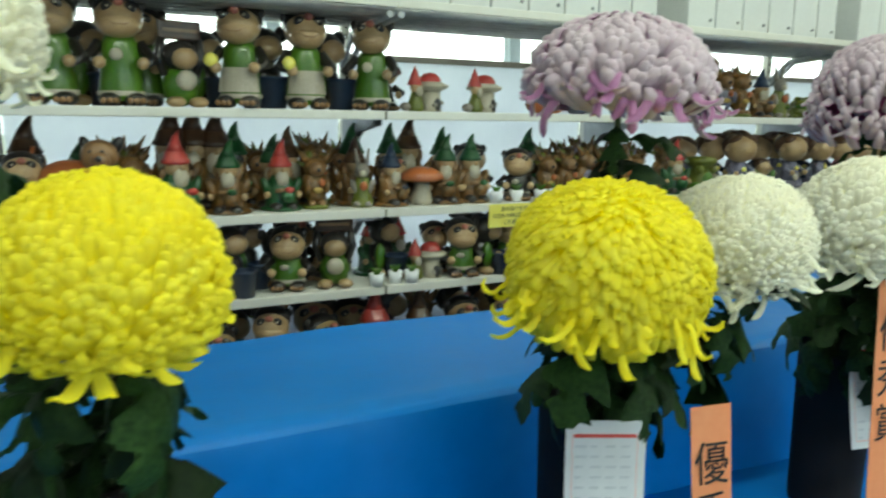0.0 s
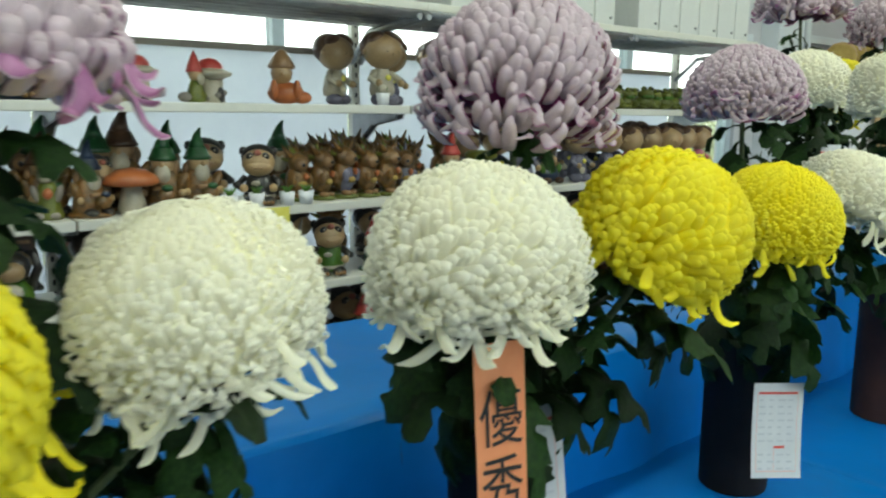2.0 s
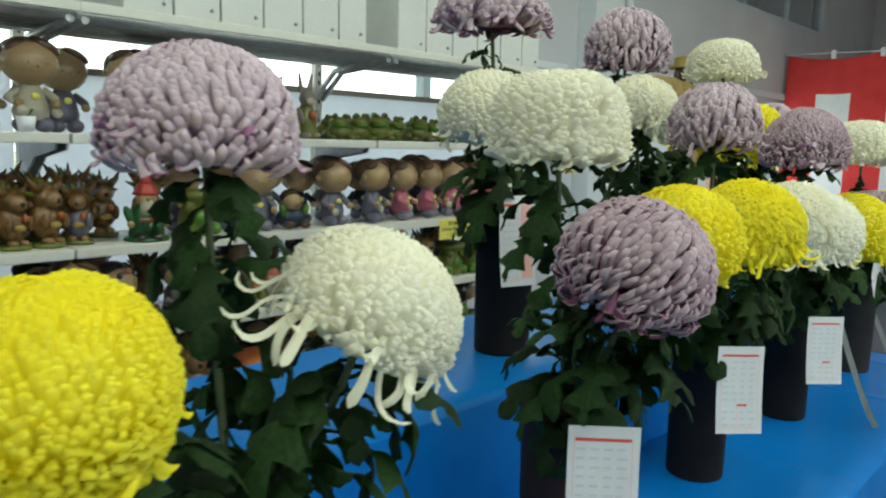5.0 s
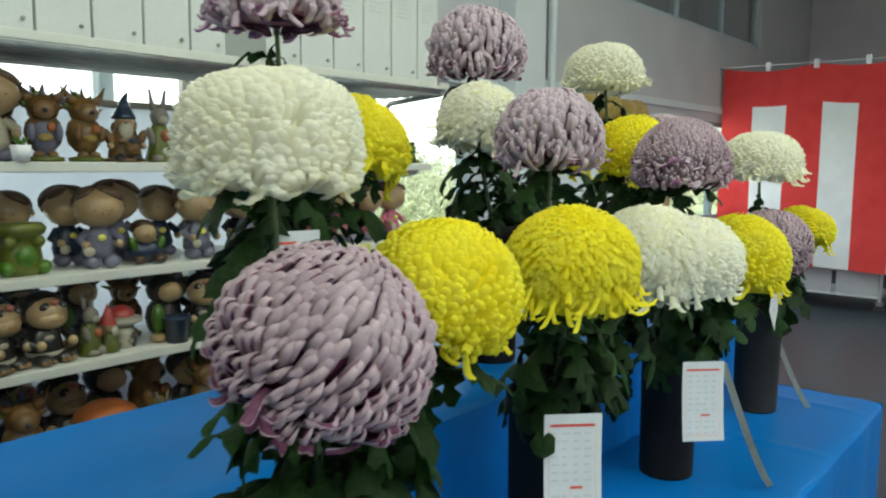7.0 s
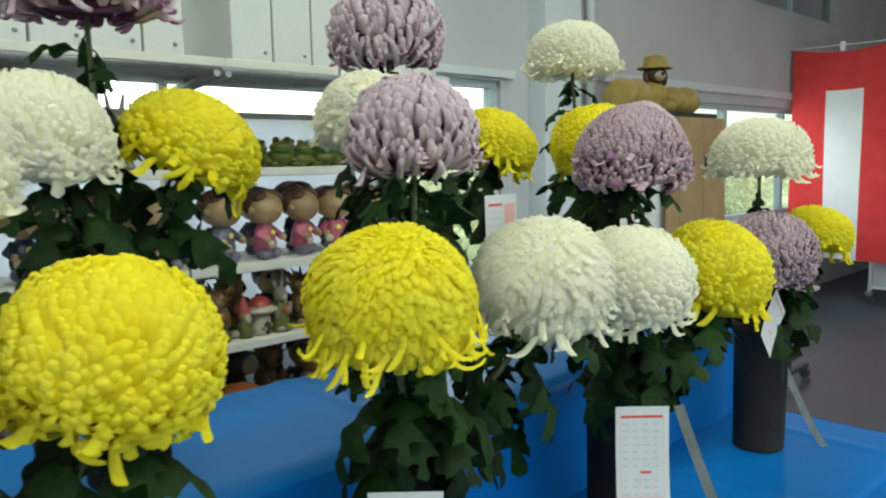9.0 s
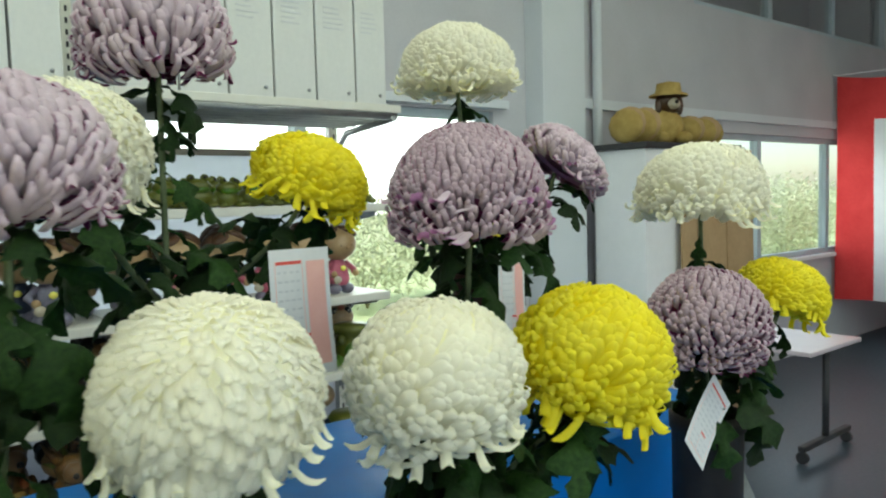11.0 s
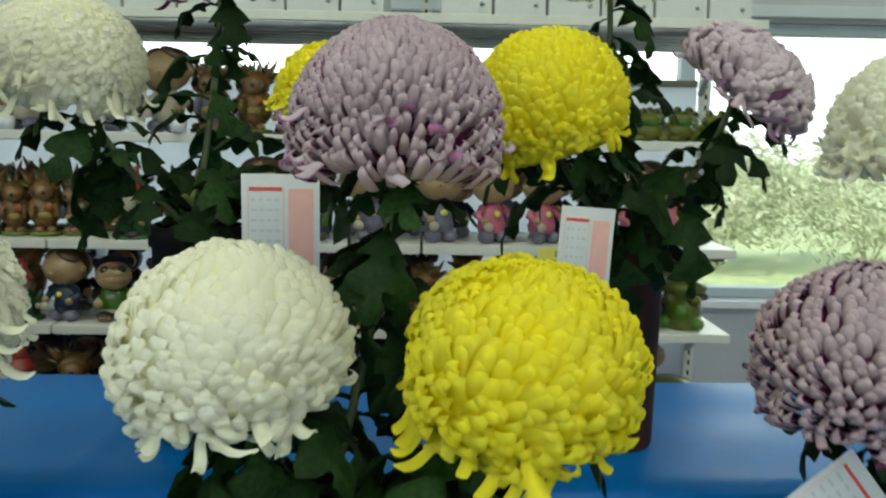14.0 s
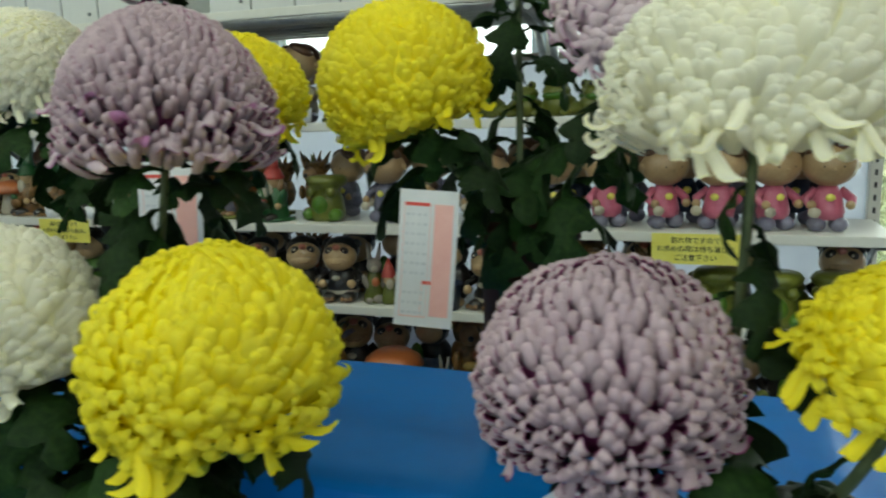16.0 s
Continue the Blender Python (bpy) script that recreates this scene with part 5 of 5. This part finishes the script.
PROTO = {
    "gr": (gnome(DGREEN, MOTTLED), "painted garden gnome with a tall green pointed hat", "gnome"),
    "gd": (gnome(REDP, DGREEN), "painted garden gnome with a red hat and white beard", "gnome"),
    "gb": (gnome(BROWNP, MOTTLED), "painted garden gnome with a tall brown hat", "gnome"),
    "gn": (gnome(NAVY, MOTTLED), "painted garden gnome in dark blue", "gnome"),
    "ma": (mole(GREENP, True), "standing black mole ornament in a green dress and cream apron", "figurine"),
    "mo": (mole(GREENP), "standing black mole ornament in green dungarees", "figurine"),
    "ms": (mole(GREENP, False, True), "sitting black mole ornament in green trousers", "figurine"),
    "mk": (mole(BLACKP, False, True), "dark sitting animal ornament", "figurine"),
    "mb": (bucket_mole(), "dark mole ornament holding a navy planter bucket", "figurine"),
    "sg": (dark_sign(), "mole ornament holding up a brown wooden sign", "figurine"),
    "dl": (doll(LAVENDER), "big-headed doll ornament in lavender clothes", "figurine"),
    "dp": (doll(PINKP), "big-headed doll ornament in a pink dress", "figurine"),
    "dc": (doll(CREAMP), "big-headed doll ornament in pale clothes", "figurine"),
    "db": (doll(NAVY), "big-headed doll ornament in dark blue clothes", "figurine"),
    "fr": (frog(), "small dark green frog ornament", "figurine"),
    "fs": (frog_stool(), "green frog ornament with a flat round top", "figurine"),
    "hh": (hedgehog(MOTTLED), "spiky brown hedgehog ornament in green clothes", "figurine"),
    "hp": (hedgehog(LAVENDER), "spiky brown hedgehog ornament in purple clothes", "figurine"),
    "ca": (castle(), "small castle ornament with a red-hatted gnome", "figurine"),
    "mu": (mushroom(ORANGEP), "orange mushroom ornament with a pale stalk", "ornament"),
    "pt": (bunny_pot(), "tiny white pot with a green succulent", "plant pot"),
    "dg": (tan_dog(), "tan dog ornament with dark ears", "figurine"),
    "rb": (rabbit_gnome(), "grey rabbit ornament in olive clothes", "figurine"),
    "lg": (lying_gnome(), "gnome ornament in dark blue trousers sitting low", "gnome"),
    "og": (orange_gnome(), "gnome ornament resting in an orange suit", "gnome"),
}
used = set()


def put(kind, x, y, z, scale=1.0, turn=0.0):
    ob, label, category = PROTO[kind]
    if kind not in used:
        used.add(kind)
        c = tagged(ob, label, category, "garden ornaments")
    else:
        c = copy_thing(ob, Matrix.Identity(4))
    c.matrix_world = pose(x, y, z + 0.001, 0, 0, turn) @ Matrix.Diagonal((scale, scale, scale, 1))


def row(z, y, items, seed):
    """Ornaments standing side by side: kind, place along the shelf, size."""
    r = random.Random(seed)
    for kind, x, s in items:
        put(kind, x, y + r.uniform(-0.02, 0.02), z, s * 1.06, r.uniform(-28, 28))


def run(kinds, x0, x1, step, s):
    n = int((x1 - x0) / step) + 1
    return [(kinds[i % len(kinds)], x0 + step * i, s * (0.94 + 0.12 * ((i * 7) % 5) / 4)) for i in range(n)]


A, B, C, D = LEVELS[3], LEVELS[2], LEVELS[1], LEVELS[0]
row(A, 2.49, [("mo", -0.30, 1.15), ("mo", 0.04, 1.15), ("mo", 0.22, 1.15), ("sg", 0.39, 1.0), ("ma", 0.57, 1.15), ("ma", 0.79, 1.15), ("mo", 1.03, 1.12), ("ca", 1.22, 1.05), ("ca", 1.45, 1.05), ("og", 1.75, 1.0), ("dc", 2.12, 1.05), ("dl", 2.43, 1.05), ("dc", 2.57, 1.05), ("hp", 2.71, 0.95), ("hh", 2.84, 0.95), ("gn", 2.96, 0.80), ("rb", 3.08, 1.0)] + run(["fr"], 3.24, 4.3, 0.105, 0.92), 1)
row(A, 2.43, [("pt", 2.36, 1.05), ("pt", 2.48, 1.05), ("pt", 2.62, 1.05), ("pt", 2.09, 0.95)], 12)
row(A, 2.65, [("mb", 0.13, 1.15), ("mo", 0.30, 1.1), ("mb", 0.49, 1.1), ("mb", 0.69, 1.2), ("mb", 0.91, 1.2), ("mk", -0.15, 1.3), ("mk", 1.13, 0.9), ("dc", 2.03, 1.05), ("dl", 2.28, 1.05), ("dc", 2.50, 1.05), ("hh", 2.64, 1.0), ("hh", 2.78, 1.0)] + run(["fr"], 3.30, 4.3, 0.12, 0.92), 2)
row(B, 2.49, [("hh", -0.40, 1.1), ("gb", -0.2, 0.9), ("dg", 0.10, 1.15), ("gd", 0.36, 0.95), ("gr", 0.52, 0.86), ("gd", 0.70, 0.85), ("hh", 0.82, 0.85), ("rb", 0.99, 0.85), ("gn", 1.10, 0.80), ("mu", 1.22, 0.82), ("gr", 1.32, 0.92), ("gr", 1.43, 0.92), ("mk", 1.63, 0.92)] + run(["hh", "hh", "hp"], 1.79, 2.30, 0.092, 0.86) + [("gd", 2.45, 0.85), ("fs", 2.64, 1.05), ("dl", 2.87, 1.04), ("lg", 3.02, 0.95), ("dl", 3.21, 1.04), ("dl", 3.425, 1.04), ("dp", 3.595, 1.02), ("dp", 3.76, 1.02), ("dp", 3.915, 1.02), ("dp", 4.06, 1.02), ("dp", 4.20, 1.02)], 3)
row(B, 2.43, [("pt", 1.50, 1.0), ("pt", 1.60, 1.0), ("pt", 1.70, 1.0), ("pt", 1.77, 1.0)], 13)
row(B, 2.64, [("gb", 0.37, 1.25), ("gb", 0.44, 1.25), ("gb", 0.51, 1.22), ("gr", 0.58, 1.05), ("gb", -0.05, 1.1), ("hh", 0.22, 1.0)] + run(["hh", "gb", "hh"], 0.66, 0.98, 0.10, 1.0) + [("gr", 1.00, 1.05), ("gr", 1.16, 1.05), ("gb", 1.24, 1.15), ("gr", 1.38, 1.0), ("mk", 1.51, 1.0), ("gr", 1.78, 1.0)] + run(["hh"], 1.88, 2.4, 0.10, 0.95) + [("hh", 2.53, 0.95)] + run(["dl", "db"], 2.66, 4.3, 0.165, 1.04), 4)
row(B, 2.57, run(["hh", "gb", "mk", "gr"], -0.36, 1.16, 0.15, 0.86), 9)
row(C, 2.58, run(["mk", "mb"], -0.36, 1.62, 0.21, 0.92), 10)
row(C, 2.49, [("mb", -0.3, 0.9), ("ms", -0.02, 1.0), ("mb", 0.16, 1.0), ("ms", 0.30, 1.0), ("mb", 0.52, 1.0), ("ms", 0.72, 1.0), ("sg", 0.88, 0.95), ("ca", 1.23, 1.0), ("ms", 1.38, 1.0), ("mb", 1.49, 0.95), ("ms", 1.61, 1.0), ("rb", 1.77, 0.9), ("ms", 1.90, 0.95), ("gd", 2.08, 0.75), ("db", 2.22, 0.95), ("ms", 2.36, 0.95), ("mk", 2.55, 1.0), ("mk", 2.69, 1.0), ("rb", 2.82, 0.85), ("ca", 2.91, 1.05), ("mb", 3.09, 1.0), ("mk", 3.23, 1.0), ("hh", 3.38, 0.88), ("ca", 3.52, 1.05), ("rb", 3.63, 0.92), ("hh", 3.74, 0.92), ("fs", 3.92, 1.05), ("fs", 4.08, 1.05), ("fs", 4.24, 1.05)], 5)
row(C, 2.43, [("pt", 1.01, 1.0), ("pt", 1.09, 1.0), ("pt", 1.15, 1.0)], 14)
row(C, 2.64, [("mk", 0.06, 1.1), ("mk", 0.24, 1.1), ("mb", 0.60, 1.0), ("mk", 0.78, 1.1), ("gd", 1.08, 0.85), ("gd", 1.18, 0.85), ("mb", 1.50, 1.0)] + run(["mk", "mb", "hh"], 1.66, 3.7, 0.17, 1.0) + run(["fr", "mk"], 3.82, 4.3, 0.15, 1.1), 6)
row(D, 2.50, run(["gd", "gb", "ms", "sg", "ms", "ma", "mk"], -0.3, 1.5, 0.19, 1.1) + [("mk", 1.62, 1.1), ("mk", 1.80, 1.1), ("gd", 2.05, 1.0), ("hh", 2.22, 1.1), ("mk", 2.42, 1.1), ("hp", 2.62, 1.1), ("mu", 2.87, 1.05), ("rb", 3.06, 0.7), ("hh", 3.25, 1.1), ("mu", 3.46, 1.0), ("fr", 3.62, 1.3), ("hh", 3.8, 1.1), ("fr", 4.02, 1.3), ("fs", 4.22, 1.1)], 7)
row(D, 2.66, run(["mk", "mb", "hh", "mk"], -0.2, 4.25, 0.15, 1.2), 8)


def notice(x, z, turn=0.0):
    """A yellow laminated notice hung from a shelf edge."""
    t = thing("notice", x, SH_Y0 - 0.004, z, "yellow laminated notice on the shelf edge asking for care", "sign", "shelf notices")
    bm = bmesh.new()
    box(bm, -0.120, -0.002, -0.088, 0.120, 0, 0)
    part("sheet", bm, YLABEL, t)
    for k, line in enumerate(("割れ物ですので", "お求めの際は持ち運びに", "ご注意下さい")):
        lettering("writing", line, 0.0195, INK, t, pose(0, -0.003, -0.020 - 0.025 * k, 90, 0, 0))


notice(3.855, 1.088)
notice(1.575, 1.088)

# ---- the far end of the hall ----
def stripe_curtain(x, y0, y1, z0, z1):
    """A festive curtain: red hem above, red and white stripes below, on a sagging cord."""
    t = thing("striped_curtain", x, (y0 + y1) / 2, 0, "red and white striped ceremonial curtain hung on a cord", "curtain")
    ym = (y0 + y1) / 2
    n, m = 160, 22
    hem = (z1 - z0) * 0.20
    width = 0.335

    def at(u, v):
        y = y1 - (y1 - y0) * u
        s = 0.035 * math.sin(u * 40 + 0.6 * math.sin(v * 5)) * (0.35 + 0.65 * v) + 0.05 * math.sin(u * 13)
        sag = 0.05 * abs(math.sin((y1 - y) * math.pi / 0.9)) * (1 - v)
        return (s, y - ym, z1 - sag - (z1 - z0) * v)

    groups = {}
    for i in range(n):
        for j in range(m):
            k = int(((y1 - y0) * (i + 0.5) / n + 0.05) / width)
            low = (z1 - z0) * (j + 0.5) / m > hem
            groups.setdefault((k if low else -1), []).append((i, j))
    for k, cells in groups.items():
        vs, fs, index = [], [], {}
        for i, j in cells:
            q = []
            for a, b in ((i, j), (i, j + 1), (i + 1, j + 1), (i + 1, j)):
                if (a, b) not in index:
                    index[a, b] = len(vs)
                    vs.append(at(a / n, b / m))
                q.append(index[a, b])
            fs.append(q)
        red = k < 0 or k % 2 == 0
        part_data("hem" if k < 0 else "red_stripe" if red else "white_stripe", vs, fs, [REDC if red else WHITEC], t)
    bm = bmesh.new()
    tube(bm, [(0, y1 - ym + 0.25, z1 + 0.10), (0, y1 - ym, z1 + 0.01), (0, 0, z1 - 0.01), (0, y0 - ym, z1 + 0.01)], 0.006, 6)
    part("cord", bm, WHITEC, t)
    k = 0
    y = y1 - 0.45
    while y > y0:
        bm = bmesh.new()
        box(bm, -0.02, y - ym - 0.022, z1 - 0.05, 0.02, y - ym + 0.022, z1 + 0.035, 0.004)
        part("clip", bm, BOARD, t)
        y -= 0.45
    return t


CUR_X = 9.80
stripe_curtain(CUR_X, -2.2, 3.11, 0.42, 2.42)


def cart(x, y, w, d, h):
    """A low white wire cart on castors."""
    t = thing("trolley", x, y, 0, "low white panelled trolley on black castors under the curtain", "trolley", "trolleys")
    for s in (-1, 1):
        for q in (-1, 1):
            bm = bmesh.new()
            tube(bm, [(s * d, q * w, 0.11), (s * d, q * w, h)], 0.016, 8)
            part("post", bm, BOARD, t)
            bm = bmesh.new()
            tube(bm, [(s * d - 0.018, q * w, 0.05), (s * d + 0.018, q * w, 0.05)], 0.05, 14)
            part("castor", bm, DARKM, t)
            bm = bmesh.new()
            box(bm, s * d - 0.03, q * w - 0.03, 0.075, s * d + 0.03, q * w + 0.03, 0.115, 0.004)
            part("bracket", bm, STEEL, t)
    for z in (0.14, 0.44):
        bm = bmesh.new()
        box(bm, -d, -w, z, d, w, z + 0.025, 0.004)
        part("shelf", bm, BOARD, t)
    for q in (-1, 1):
        bm = bmesh.new()
        box(bm, -d - 0.006, min(q * 0.02, q * (w - 0.02)), 0.165, -d + 0.004, max(q * 0.02, q * (w - 0.02)), h - 0.02, 0.004)
        part("panel", bm, WALLM, t)


cart(10.3, 1.98, 0.42, 0.3, 0.60)
cart(10.3, 0.95, 0.42, 0.3, 0.60)
cart(10.3, -0.1, 0.42, 0.3, 0.60)


def work_table(x, y):
    """A small table with a pale top on a dark stand with castors."""
    t = thing("side_table", x, y, 0, "small table with a pale pink top on black castors", "table")
    bm = bmesh.new()
    box(bm, -0.30, -0.30, 0.575, 0.30, 0.30, 0.60, 0.006)
    part("tabletop", bm, surface("pale_laminate", (0.58, 0.50, 0.54), (0.66, 0.58, 0.62), 6, 0.35), t)
    for q in (-1, 1):
        bm = bmesh.new()
        tube(bm, [(0, q * 0.24, 0.08), (0, q * 0.24, 0.575)], 0.018, 8)
        part("post", bm, DARKM, t)
        bm = bmesh.new()
        box(bm, -0.28, q * 0.24 - 0.018, 0.065, 0.28, q * 0.24 + 0.018, 0.095, 0.006)
        part("foot", bm, DARKM, t)
        for s in (-1, 1):
            bm = bmesh.new()
            tube(bm, [(s * 0.26 - 0.012, q * 0.24, 0.032), (s * 0.26 + 0.012, q * 0.24, 0.032)], 0.032, 12)
            part("castor", bm, DARKM, t)


work_table(6.85, 2.12)


def cabinet(x0, x1, y0, y1, h):
    """A display stand: board front, dark top."""
    t = thing("cabinet", (x0 + x1) / 2, (y0 + y1) / 2, 0, "tall pale cabinet with a dark top against the wall", "cabinet")
    w, d = (x1 - x0) / 2, (y1 - y0) / 2
    bm = bmesh.new()
    box(bm, -w, -d, 0, w, d, h - 0.035, 0.005)
    part("body", bm, BOARD, t)
    bm = bmesh.new()
    box(bm, -w - 0.03, -d - 0.03, h - 0.034, w + 0.03, d + 0.01, h, 0.004)
    part("top", bm, DARKM, t)
    return t


CAB_Z = 1.72
cabinet(6.28, 7.22, 2.62, 2.98, CAB_Z)


def cardboard(x, y, w, h, lean):
    t = thing("cardboard_sheet", x, y, 0, "folded brown cardboard panel leaning on the cabinet", "cardboard", "cardboard panels")
    t.matrix_world = pose(x, y, 0, lean, 0, 0)
    bm = bmesh.new()
    for k in range(5):
        a = -w / 2 + w * k / 5
        box(bm, a, -0.004 - 0.003 * (k % 2), 0, a + w / 5 - 0.003, 0.008, h, 0.002)
    part("panel", bm, CARTON, t)
    bm = bmesh.new()
    box(bm, w * 0.12, -0.013, h * 0.80, w * 0.12 + 0.07, -0.008, h * 0.80 + 0.09, 0.002)
    part("plate", bm, DARKM, t, "small black plate")


cardboard(6.95, 2.54, 0.80, 1.69, -1.5)


def straw_animal(x, y, z, s):
    def build(bm):
        ball(bm, 0, 0, 0.14, 0.16, 0.12, 0.14, slot=0)
        ball(bm, 0.02, -0.03, 0.33, 0.10, 0.09, 0.10, slot=1)
        ball(bm, 0.02, -0.09, 0.31, 0.055, 0.05, 0.045, slot=3)
        lathe(bm, [(0.15, 0.37), (0.145, 0.385), (0.10, 0.40), (0.09, 0.47), (0, 0.49)], 14, at=(0.02, -0.02, 0), slot=0)
        for q in (-1, 1):
            ball(bm, 0.02 + q * 0.09, -0.03, 0.30, 0.030, 0.025, 0.075, slot=1)
            ball(bm, q * 0.10, -0.10, 0.05, 0.06, 0.09, 0.05, slot=0)
        ball(bm, 0.02, -0.14, 0.32, 0.016, slot=2)
    o = ornament_mesh("dog_ornament", build, [STRAW, BROWNP, BLACKP, CREAMP])
    tagged(o, "large dog ornament in a straw hat sitting on the cabinet", "figurine")
    o.matrix_world = pose(x, y, z, 0, 0, -25) @ Matrix.Diagonal((s, s, s, 1))


def basket(x, y, z, rx, ry, h, label):
    def build(bm):
        for k in range(5):
            ball(bm, (k - 2) * rx * 0.42, 0.02 * math.sin(k * 2), h * (0.42 + 0.08 * (k % 2)), rx * 0.42, ry, h * 0.45, slot=k % 2)
    o = ornament_mesh("straw_ornament", build, [STRAW, CARTON])
    tagged(o, label, "ornament", "straw ornaments")
    o.matrix_world = pose(x, y, z - 0.02 * h + 0.01)


straw_animal(6.70, 2.78, CAB_Z, 0.78)
basket(7.08, 2.80, CAB_Z, 0.17, 0.12, 0.20, "row of tan straw ornaments on the cabinet top")
basket(6.40, 2.76, CAB_Z, 0.13, 0.12, 0.22, "bundle of tan straw ornaments on the cabinet top")

# a cord and rail high across the hall
bm = bmesh.new()
tube(bm, [(8.2, WALL_Y - 0.1, 3.02), (9.85, 1.6, 3.0), (10.2, -3.4, 2.95)], 0.012, 8)
setting(part("curtain_rail", bm, BOARD), "thin white rail hung across the hall", "rail")
